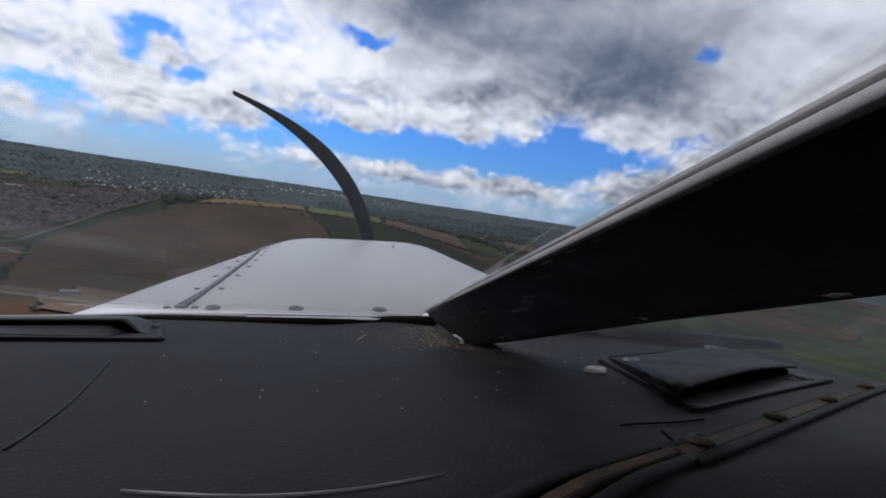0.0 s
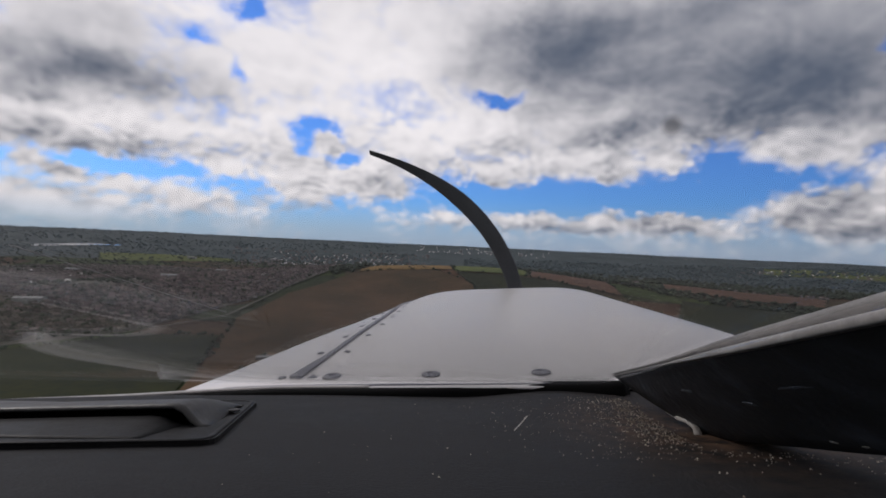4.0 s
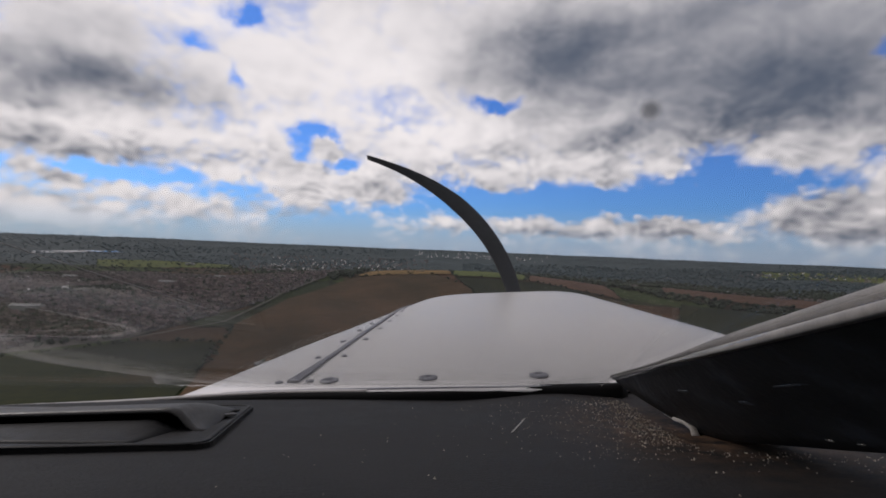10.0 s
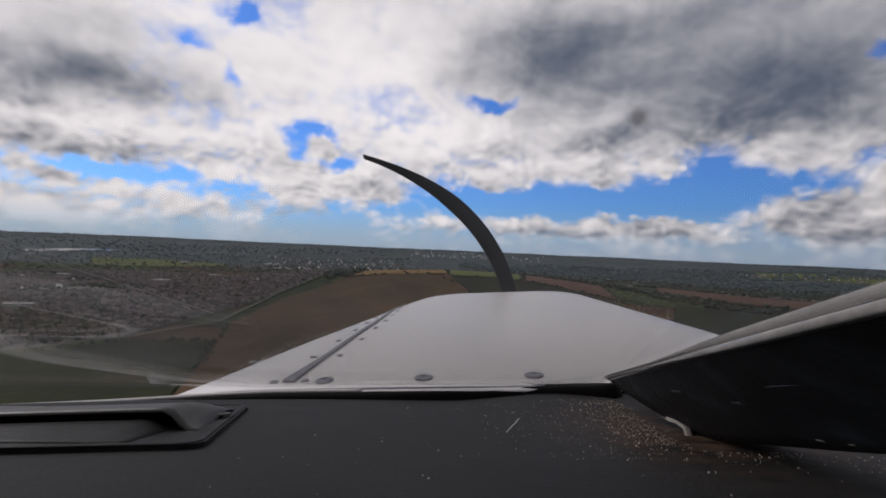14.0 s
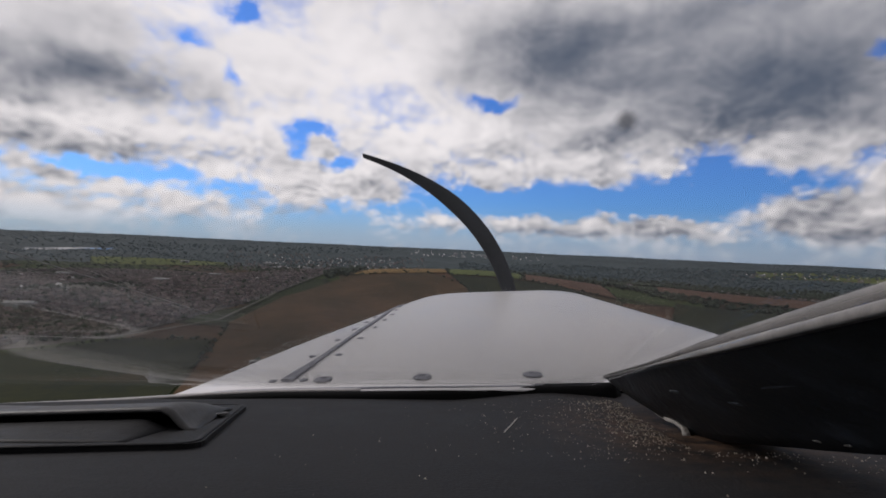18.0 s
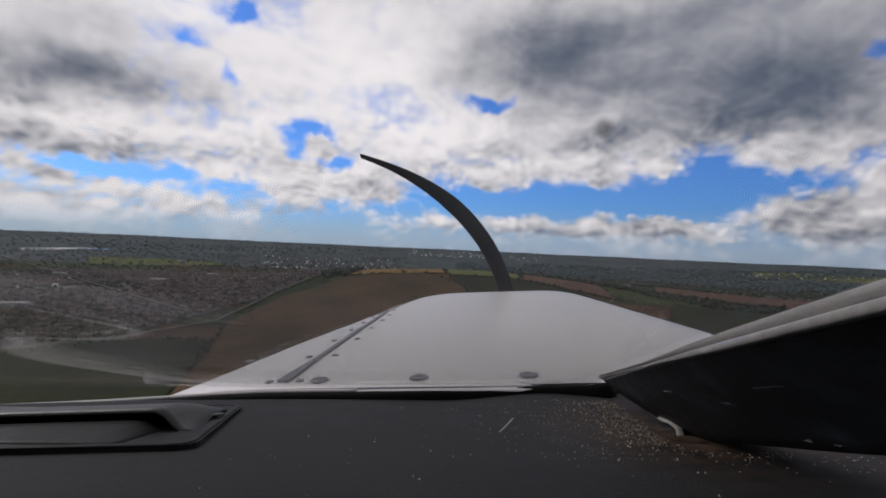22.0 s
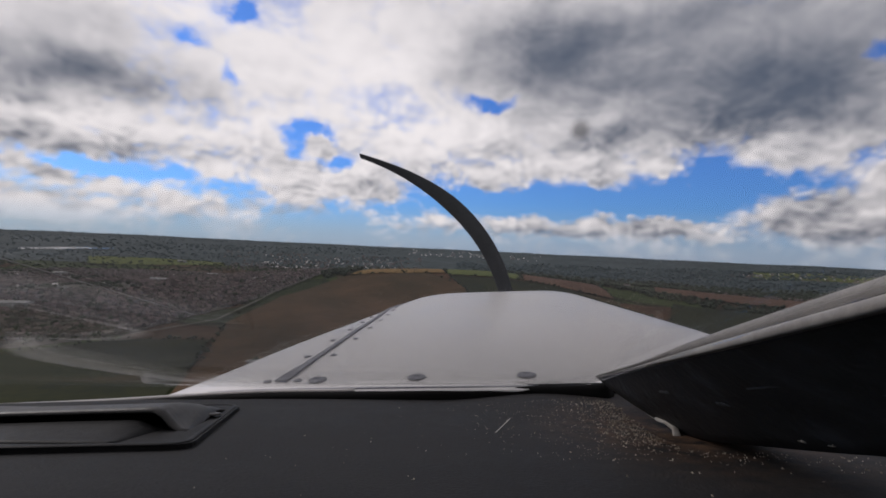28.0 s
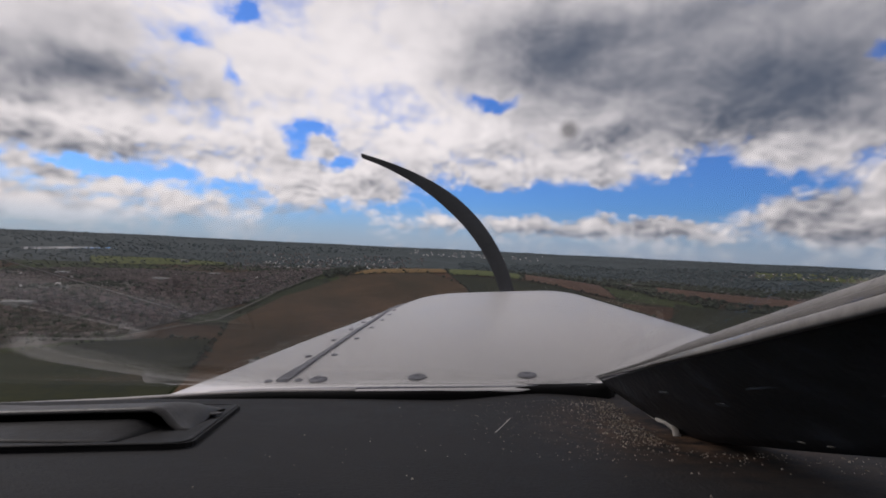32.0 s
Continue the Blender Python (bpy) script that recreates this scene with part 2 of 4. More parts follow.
M_DASH = surface("black_vinyl", (0.0125, 0.0126, 0.0132), (0.0260, 0.0260, 0.0270), 11.0, 0.66, bump=0.35, bump_scale=420, wear=((0.060, 0.050, 0.040), 60.0, 0.66, 0.84), spec=0.06,
                 stain=((0.105, 0.066, 0.044), 0.185, 0.38, 0.070, 0.11, 1.15))
M_BLACK = surface("black_paint", (0.015, 0.0155, 0.017), (0.044, 0.046, 0.050), 18.0, 0.55, bump=0.4, bump_scale=160, wear=((0.075, 0.084, 0.102), 30.0, 0.50, 0.80), spec=0.22)
M_VENT = surface("black_plastic", (0.0045, 0.0045, 0.005), (0.011, 0.011, 0.0115), 12.0, 0.55, spec=0.09, bump=0.2, bump_scale=300, wear=((0.09, 0.08, 0.07), 90.0, 0.72, 0.8))
M_HOOD = surface("dusty_black_plastic", (0.013, 0.0125, 0.012), (0.034, 0.032, 0.030), 22.0, 0.50, spec=0.28, bump=0.2, bump_scale=300, wear=((0.16, 0.14, 0.12), 80.0, 0.66, 0.8))
# Near-black for bars that stand in for the shade inside vent openings.
M_SLOT_SHADE = surface("slot_shade", (0.001, 0.001, 0.001), (0.002, 0.002, 0.002), 9.0, 0.9, spec=0.0)
M_SCREW = surface("dull_screw", (0.06, 0.06, 0.06), (0.12, 0.115, 0.11), 90.0, 0.45, metal=0.8)
M_RUST = surface("bare_worn_metal", (0.006, 0.005, 0.0045), (0.055, 0.033, 0.020), 22.0, 0.75, metal=0.0, spec=0.2, bump=0.3, bump_scale=300)
M_WHITE = surface("white_paint", (0.54, 0.520, 0.508), (0.63, 0.607, 0.592), 3.0, 0.38, bump=0.04, bump_scale=60, wear=((0.42, 0.39, 0.36), 9.0, 0.66, 0.9))
M_HINGE = surface("hinge_metal", (0.13, 0.13, 0.15), (0.22, 0.22, 0.25), 40.0, 0.5, metal=0.4)
M_TRIM = surface("grey_trim", (0.20, 0.19, 0.18), (0.34, 0.32, 0.30), 25.0, 0.5, bump=0.2, bump_scale=200)
M_GROOVE = surface("dull_groove", (0.07, 0.062, 0.056), (0.13, 0.115, 0.10), 30.0, 0.7)
M_SEAL = surface("rubber_seal", (0.0025, 0.0025, 0.0025), (0.005, 0.005, 0.005), 30.0, 0.9, spec=0.05)
M_GLUE = surface("pale_sealant", (0.28, 0.26, 0.23), (0.45, 0.42, 0.38), 60.0, 0.7, bump=0.4, bump_scale=300)
M_PROP = surface("prop_black", (0.016, 0.017, 0.019), (0.030, 0.031, 0.034), 8.0, 0.75, spec=0.2)
M_SCUFF = surface("scuffed_paint", (0.055, 0.060, 0.070), (0.10, 0.108, 0.125), 60.0, 0.6, bump=0.3, bump_scale=300)
M_FLAKE = surface("bare_flake", (0.26, 0.25, 0.21), (0.40, 0.385, 0.33), 120.0, 0.6, bump=0.3, bump_scale=500)
M_CLIP = surface("pale_clip", (0.34, 0.31, 0.26), (0.5, 0.47, 0.42), 80.0, 0.6)
M_CRUMB = surface("crumbs", (0.22, 0.18, 0.13), (0.42, 0.38, 0.32), 60.0, 0.8, vary=0.5)
M_CABIN = surface("cabin_lining", (0.05, 0.05, 0.052), (0.08, 0.078, 0.075), 4.0, 0.8)
M_GLASS = glass_material()


# Mesh helpers ---------------------------------------------------------------------------------
def part(name, bm, material, parent=None, label="", smooth=False):
    me = bpy.data.meshes.new(name)
    bmesh.ops.recalc_face_normals(bm, faces=bm.faces)
    bm.to_mesh(me)
    bm.free()
    me.materials.append(material)
    if smooth:
        me.shade_smooth()
    ob = new(name, me)
    if parent:
        ob.parent = parent
    if label:
        tagged(ob, label)
    return ob


def sheet(fn, nu, nv, thick=0.0, down=(0, 0, -1)):
    """A bmesh skin over fn(u, v) for u, v in 0..1, given a thickness along down."""
    bm = bmesh.new()
    vs = [[bm.verts.new(fn(i / nu, j / nv)) for j in range(nv + 1)] for i in range(nu + 1)]
    for i in range(nu):
        for j in range(nv):
            bm.faces.new((vs[i][j], vs[i + 1][j], vs[i + 1][j + 1], vs[i][j + 1]))
    if thick:
        off = Vector(down) * thick
        lo = [[bm.verts.new(v.co + off) for v in row] for row in vs]
        for i in range(nu):
            for j in range(nv):
                bm.faces.new((lo[i][j + 1], lo[i + 1][j + 1], lo[i + 1][j], lo[i][j]))
        for i in range(nu):
            bm.faces.new((vs[i][0], lo[i][0], lo[i + 1][0], vs[i + 1][0]))
            bm.faces.new((vs[i + 1][nv], lo[i + 1][nv], lo[i][nv], vs[i][nv]))
        for j in range(nv):
            bm.faces.new((vs[0][j + 1], lo[0][j + 1], lo[0][j], vs[0][j]))
            bm.faces.new((vs[nu][j], lo[nu][j], lo[nu][j + 1], vs[nu][j + 1]))
    return bm


def bar(points, width, height, up=(0, 0, 1), round_ends=False):
    """A strip with a softened rectangular section along points. width, height: numbers or functions of 0..1."""
    bm = bmesh.new()
    pts = [Vector(p) for p in points]
    rings = []
    for i, p in enumerate(pts):
        t = i / (len(pts) - 1)
        along = (pts[min(i + 1, len(pts) - 1)] - pts[max(i - 1, 0)]).normalized()
        side = along.cross(Vector(up)).normalized()
        top = side.cross(along).normalized()
        w = (width(t) if callable(width) else width) / 2
        h = (height(t) if callable(height) else height) / 2
        c = 0.35 * min(w, h)
        ring = [(-w, -h + c), (-w, h - c), (-w + c, h), (w - c, h), (w, h - c), (w, -h + c), (w - c, -h), (-w + c, -h)]
        rings.append([bm.verts.new(p + side * a + top * b) for a, b in ring])
    for r, s in zip(rings, rings[1:]):
        for k in range(8):
            bm.faces.new((r[k], r[(k + 1) % 8], s[(k + 1) % 8], s[k]))
    bm.faces.new(rings[0])
    bm.faces.new(list(reversed(rings[-1])))
    return bm


def prism(outline, z, low, high):
    """A slab over an outline of (x, y): its top lies high, its underside low, over z(x, y)."""
    bm = bmesh.new()
    top = [bm.verts.new((x, y, z(x, y) + high)) for x, y in outline]
    bot = [bm.verts.new((x, y, z(x, y) + low)) for x, y in outline]
    bm.faces.new(top)
    bm.faces.new(list(reversed(bot)))
    n = len(outline)
    for i in range(n):
        bm.faces.new((top[i], bot[i], bot[(i + 1) % n], top[(i + 1) % n]))
    return bm


def rounded(outline, r, steps=4):
    """The outline with its corners rounded."""
    out, n = [], len(outline)
    for i in range(n):
        p, a, b = Vector(outline[i]), Vector(outline[i - 1]), Vector(outline[(i + 1) % n])
        s, e = p + (a - p).normalized() * r, p + (b - p).normalized() * r
        for k in range(steps + 1):
            t = k / steps
            q = s * (1 - t) ** 2 + p * 2 * t * (1 - t) + e * t ** 2
            out.append((q.x, q.y))
    return out


def button(r, h, slot=True, sides=14):
    """A domed screw head with its slot pressed in."""
    bm = bmesh.new()
    rings = []
    for rr, hh in ((r, 0.0), (r, h * 0.45), (r * 0.8, h * 0.85), (r * 0.42, h), (r * 0.3, h * (0.35 if slot else 1.0))):
        rings.append([bm.verts.new((rr * math.cos(2 * math.pi * k / sides), rr * math.sin(2 * math.pi * k / sides), hh)) for k in range(sides)])
    for a, b in zip(rings, rings[1:]):
        for k in range(sides):
            bm.faces.new((a[k], a[(k + 1) % sides], b[(k + 1) % sides], b[k]))
    bm.faces.new(rings[-1])
    bm.faces.new(list(reversed(rings[0])))
    return bm


def laid(ob, x, y, z, normal=(0, 0, 1), turn=0.0):
    """Stand a part at a place with its axis along normal."""
    q = Vector(normal).to_track_quat("Z", "Y").to_matrix().to_4x4()
    ob.matrix_local = Matrix.Translation((x, y, z)) @ q @ pose(0, 0, 0, 0, 0, turn)
    return ob


# The aeroplane, in its own frame: x right, y ahead, z up from the camera's resting place ----------
craft = tagged(new("light_aircraft"), "white single-engined light aeroplane with a worn black cockpit top, flying", "aeroplane")
craft.matrix_world = CRAFT


def dash_z(x, y):
    """Height of the glareshield's skin."""
    return -0.066 - 0.201 * y - 0.01 * x - 0.9 * max(0.0, -0.082 - y) ** 1.5 * 4 + 0.004 * math.sin(6 * x + 1.0) * max(0.0, 1 - abs(y - 0.16) / 0.15) + 0.005 * math.exp(-((x + 0.165) / 0.08) ** 2 - ((y - 0.185) / 0.05) ** 2) + foot_rise(x, y)


def foot_rise(x, y):
    """The skin lifts towards the post's foot."""
    a, b = max(0.0, min(1.0, x / 0.15)), max(0.0, min(1.0, (y - 0.40) / 0.20))
    return 0.011 * a * a * (3 - 2 * a) * b * b * (3 - 2 * b)


def front_y(x):
    """Where the glareshield meets the windscreen."""
    if x < 0.2:
        return 0.61 - 0.55 * max(0.0, -0.15 - x) ** 1.6
    return 0.61 - 0.5 * (x - 0.2) ** 1.4


def glareshield():
    def skin(u, v):
        y0 = -0.16
        x = -0.62 + 1.44 * u
        y = y0 + (front_y(x) - y0) * v
        right = 0.56 + 0.62 * max(0.0, y - 0.06)
        x = -0.62 + (right + 0.62) * u
        y = y0 + (front_y(x) - y0) * v
        return (x, y, dash_z(x, y))
    return part("glareshield", sheet(skin, 90, 60, 0.012), M_DASH, craft, "black crackle-finished glareshield with dust and scratches", True)


dash = glareshield()


def seal():
    pts = []
    for i in range(60):
        x = -0.62 + 0.82 * i / 59
        rise = 0.003 + 0.035 * min(0.0, x) + 0.77 * max(0.0, x - 0.02) ** 2
        pts.append((x, front_y(x) - 0.004 - 1.6 * max(0.0, x - 0.10) ** 1.5, dash_z(x, front_y(x)) - foot_rise(x, front_y(x)) + rise + 0.001 * math.sin(x * 20)))
    part("windscreen_seal", bar([(x, y, z - 0.008 + 0.007 * max(0.0, (k - 40) / 19)) for k, (x, y, z) in enumerate(pts)], 0.022, lambda t: 0.034 - 0.014 * max(0.0, (t - 0.68) / 0.32)), M_SEAL, craft, "black rubber windscreen seal", True)
    pts = [(x, y + 0.012, z + 0.0085) for x, y, z in pts if x < -0.1]
    part("windscreen_lip", bar(pts, 0.008, 0.004), M_TRIM, craft, "grey lip outside the seal", True)
    pts = []
    for i in range(40):
        x = 0.22 + 0.40 * i / 39
        pts.append((x, front_y(x) - 0.004, dash_z(x, front_y(x)) + 0.008))
    part("windscreen_seal", bar(pts, 0.022, 0.016), M_SEAL, craft, "", True)


seal()


def screen_z(s):
    return -0.172 + 0.335 * s - 0.01 * s * s


def windscreen():
    def left(u, v):
        x = -0.62 + 0.80 * u
        s = 1.05 * v
        y = front_y(x) - s
        return (x - 0.15 * s * u, y, screen_z(0.61 - y) + 0.06 * min(1.0, s / 0.36) * max(0.0, 0.05 - x))
    pane = part("windscreen_pane", sheet(left, 48, 32, 0.003), M_GLASS, craft, "clear but dusty perspex windscreen pane", True)
    pane.visible_shadow = False

    # Pale line laid on the pane to imitate a reflection of the cockpit top.
    glint = [Vector(left(0.726 + 0.004 * i / 20, 0.486 - 0.070 * i / 20)) + Vector((0, -0.0005, -0.0006)) for i in range(21)]
    part("hairline_scratch", bar(glint, 0.00025, 0.0002), M_TRIM, pane, "fine pale line painted as a reflection in the pane")

    spot = bmesh.new()
    bmesh.ops.create_circle(spot, cap_ends=True, segments=20, radius=0.0016)
    ob = part("dirt_spot", spot, spot_material(), pane, "small round grey spot of dirt")
    laid(ob, 0.0203, 0.0535, 0.0142, (-0.36, -0.90, -0.25))

    def right(u, v):
        x = 0.235 + 0.60 * u
        s = 1.05 * v
        return (x - 0.16 * s * (1 - u), front_y(x) - s, screen_z(s) - 0.35 * max(0.0, x - 0.6) ** 2)
    part("windscreen_pane", sheet(right, 20, 16, 0.003), M_GLASS, craft, "clear but dusty perspex windscreen pane", True).visible_shadow = False


windscreen()


def post():
    up_a, up_d = Vector((0.172, 0.515, -0.137)), Vector((-0.148, -0.94, 0.291))
    lo_a, lo_d = Vector((0.197, 0.372, -0.150)), Vector((-0.085, -0.938, 0.332))

    def face(u, v):
        a, b = up_a + up_d * (1.15 * u), lo_a + lo_d * (1.0 * u)
        b = b + Vector((0, 0, 0.0035 + 0.0035 * max(0.0, min(1.0, (u - 0.16) / 0.24))))
        p = a.lerp(b, v)
        return p + Vector((-0.010 * math.sin(math.pi * v), 0, 0.004 * math.sin(math.pi * v)))
    body = part("windscreen_post", sheet(face, 40, 10, 0.040, (0.95, 0.25, 0.05)), M_BLACK, craft, "scuffed black painted windscreen centre post", True)
    edge = [up_a + up_d * (1.15 * i / 24) + Vector((0.000, 0, 0.0012)) for i in range(25)]

    def grow(t):
        """The trim is thin at the foot and fattens further up."""
        k = max(0.0, min(1.0, (1.15 * t - 0.17) / 0.16))
        return 0.28 + 0.72 * k * k * (3 - 2 * k)
    steps = [(p, grow(i / 24)) for i, p in enumerate(edge)]
    part("edge_trim", bar([p + Vector((-0.0006, 0, -0.0012)) for p, g in steps], 0.004, lambda t: 0.0034 * grow(t)), M_TRIM, body, "grey edge trim", True)
    part("edge_seal", bar([p + Vector((0.002, 0.003, 0.0012)) * g for p, g in steps], 0.004, lambda t: 0.0022 * grow(t)), M_GROOVE, body, "dull brown-grey groove", True)
    part("outer_trim", bar([p + Vector((0.005, 0.006, 0.0030)) * g for p, g in steps], 0.004, lambda t: 0.0026 * grow(t)), M_TRIM, body, "grey outer trim", True)

    def chip(u, v, lu, lv, seed, material, label):
        """A flake or scuff lying on the post's face."""
        r = random.Random(seed)
        bm = bmesh.new()
        n = 12
        off = Vector((-0.0007, -0.0001, 0.0003))
        k = [r.uniform(0.55, 1.15) for i in range(n)]
        rim = [bm.verts.new(face(u + lu * k[i] * math.cos(2 * math.pi * i / n), v + lv * k[i] * math.sin(2 * math.pi * i / n)) + off * 0.2) for i in range(n)]
        top = [bm.verts.new(face(u + 0.7 * lu * k[i] * math.cos(2 * math.pi * i / n), v + 0.7 * lv * k[i] * math.sin(2 * math.pi * i / n)) + off) for i in range(n)]
        for i in range(n):
            bm.faces.new((rim[i], rim[(i + 1) % n], top[(i + 1) % n], top[i]))
        bm.faces.new(top)
        part("paint_chip", bm, material, body, label, True)
    for k, (u, v, lu, lv) in enumerate(((0.455, 0.11, 0.008, 0.020), (0.485, 0.10, 0.006, 0.020), (0.512, 0.10, 0.011, 0.022), (0.534, 0.10, 0.006, 0.018), (0.560, 0.11, 0.010, 0.022), (0.625, 0.10, 0.008, 0.016), (0.645, 0.12, 0.007, 0.020), (0.505, 0.965, 0.007, 0.022))):
        chip(u, v, lu, lv, k, M_FLAKE, "olive-grey bare flake")
    for k, (u, v, lu, lv) in enumerate(((0.395, 0.955, 0.003, 0.020), (0.160, 0.93, 0.0035, 0.012), (0.176, 0.95, 0.003, 0.010), (0.545, 0.09, 0.002, 0.010), (0.60, 0.32, 0.002, 0.008))):
        chip(u, v, lu, lv, 40 + k, M_GLUE, "small pale speck")
    for k, (u, v, lu, lv) in enumerate(((0.30, 0.62, 0.030, 0.018), (0.335, 0.55, 0.010, 0.050), (0.355, 0.48, 0.014, 0.030), (0.23, 0.50, 0.016, 0.014), (0.62, 0.36, 0.012, 0.030), (0.585, 0.40, 0.010, 0.018), (0.12, 0.45, 0.010, 0.030), (0.165, 0.62, 0.008, 0.026), (0.42, 0.30, 0.014, 0.012))):
        chip(u, v, lu, lv, 80 + k, M_SCUFF, "dull grey scuff")
    glue = [Vector((0.1825, 0.445, -0.1390)).lerp(Vector((0.1862, 0.366, -0.1400)), i / 8) + Vector((0.002 * math.sin(i * 2.1), 0, 0.002 * math.sin(i * 1.3))) for i in range(9)]
    part("sealant", bar(glue, lambda t: 0.0015 + 0.004 * t * t, 0.003), M_GLUE, body, "pale bead of old sealant", True)


post()


def vent(outline, lip, name_label):
    """A demister vent: a flanged plate with rounded corners, a raised hood with a dark slot under it."""
    rim = rounded(outline, 0.014)
    plate = part("air_vent", prism(rim, dash_z, 0.0, 0.0035), M_VENT, craft, name_label)
    n = len(rim)
    cx, cy = sum(p[0] for p in rim) / n, sum(p[1] for p in rim) / n
    edge = [(x + 0.004 * (cx - x) / math.hypot(cx - x, cy - y), y + 0.004 * (cy - y) / math.hypot(cx - x, cy - y)) for x, y in rim + rim[:1]]
    part("rim", bar([(x, y, dash_z(x, y) + 0.0036) for x, y in edge], 0.004, 0.0014), M_VENT, plate, "raised rim", True)
    return plate


def left_vent():
    plate = vent([(-0.60, 0.236), (-0.152, 0.302), (-0.203, 0.503), (-0.60, 0.440)], None, "black demister vent with a slotted hood")

    def rise(x):
        return 0.004 + 0.056 * max(0.0, min(x, -0.195) + 0.338)

    def fade(x):
        t = max(0.0, min(1.0, (-0.184 - x) / 0.022))
        return t * t * (3 - 2 * t)

    def hood(u, v):
        x = -0.60 + (0.422 - 0.024 * v) * u
        y = 0.352 + 0.004 * math.sin(math.pi * u) + 0.114 * v - 0.004 * (1 - fade(x))
        return (x, y, dash_z(x, y) + 0.0035 + (rise(x) + 0.0085) * fade(x) * (1 - v) ** 0.8 * (0.72 + 1.6 * v * (1 - v)))
    part("hood", sheet(hood, 60, 12, 0.0022), M_HOOD, plate, "dusty grey-black hood", True)
    def face(u, v):
        x, y = -0.60 + 0.400 * u, 0.300 + 0.051 * v
        return (x, y, dash_z(x, y) + 0.0038 + max(0.0, (rise(x) + 0.0085) * 0.72 - 0.0066) * fade(x + 0.012) * v ** 1.3)
    part("face", sheet(face, 60, 6, 0.002), M_VENT, plate, "sloped face under the slot", True)
    # A black bar inside the opening paints its shade.
    slot = [(x, 0.3600, dash_z(x, 0.3600) + 0.0035 + ((rise(x) + 0.0085) * 0.72 - 0.0040) * fade(x)) for x in [-0.60 + 0.388 * i / 40 for i in range(41)]]
    part("slot", bar(slot, 0.004, lambda t: 0.0070 * fade(-0.60 + 0.388 * t) + 0.0006), M_SLOT_SHADE, plate, "black bar painted as the air slot's shade")
    laid(part("screw", button(0.0075, 0.0016), M_HOOD, plate, "dull flush screw", True), -0.191, 0.415, dash_z(-0.19, 0.415) + 0.0058, (0, 0.2, 1))


left_vent()


def right_vent():
    plate = vent([(0.283, 0.215), (0.203, 0.002), (0.50, 0.120), (0.66, 0.40)], None, "black demister vent with a tall open hood")
    hz = 0.0085

    def hood(u, v):
        a, b = Vector((0.204, 0.018)).lerp(Vector((0.472, 0.141)), u), Vector((0.295, 0.208)).lerp(Vector((0.63, 0.39)), u)
        p = a.lerp(b, v)
        bulge = 0.004 * math.sin(math.pi * u) * (1 - v)
        return (p.x, p.y, dash_z(p.x, p.y) + 0.005 + hz * (1 - v) ** 0.8 + bulge)
    part("hood", sheet(hood, 16, 10, 0.003), M_VENT, plate, "", True)
    def cheek(u, v):
        q = hood(0.0, u)
        a, b = Vector(q), Vector((q[0], q[1], dash_z(q[0], q[1]) + 0.003))
        return a.lerp(b, v)
    part("side_cheek", sheet(cheek, 8, 3, 0.002, (1, 0, 0)), M_VENT, plate, "", True)
    # Black bar for the painted shade in this vent's mouth.
    inner = [(0.222 + 0.24 * i / 8, 0.036 + 0.11 * i / 8) for i in range(9)]
    part("slot", bar([(x, y, dash_z(x, y) + 0.0065) for x, y in inner], 0.008, 0.006), M_SLOT_SHADE, plate, "black bar painted as the shade under the hood")
    for x, y in ((0.292, 0.170), (0.565, 0.335)):
        laid(part("screw", button(0.009, 0.006), M_SCREW, plate, "dull slotted screw", True), x, y, dash_z(x, y) + 0.005, (0, 0.2, 1))
    far = vent([(0.60, 0.44), (0.60, 0.52), (0.80, 0.46), (0.79, 0.40)], None, "black demister vent with a slotted hood")
    lip = [(0.60 + 0.19 * i / 10, 0.455 - 0.045 * i / 10, dash_z(0.7, 0.44) + 0.014) for i in range(11)]
    part("hood", bar(lip, 0.03, 0.012), M_VENT, far, "", True)


right_vent()


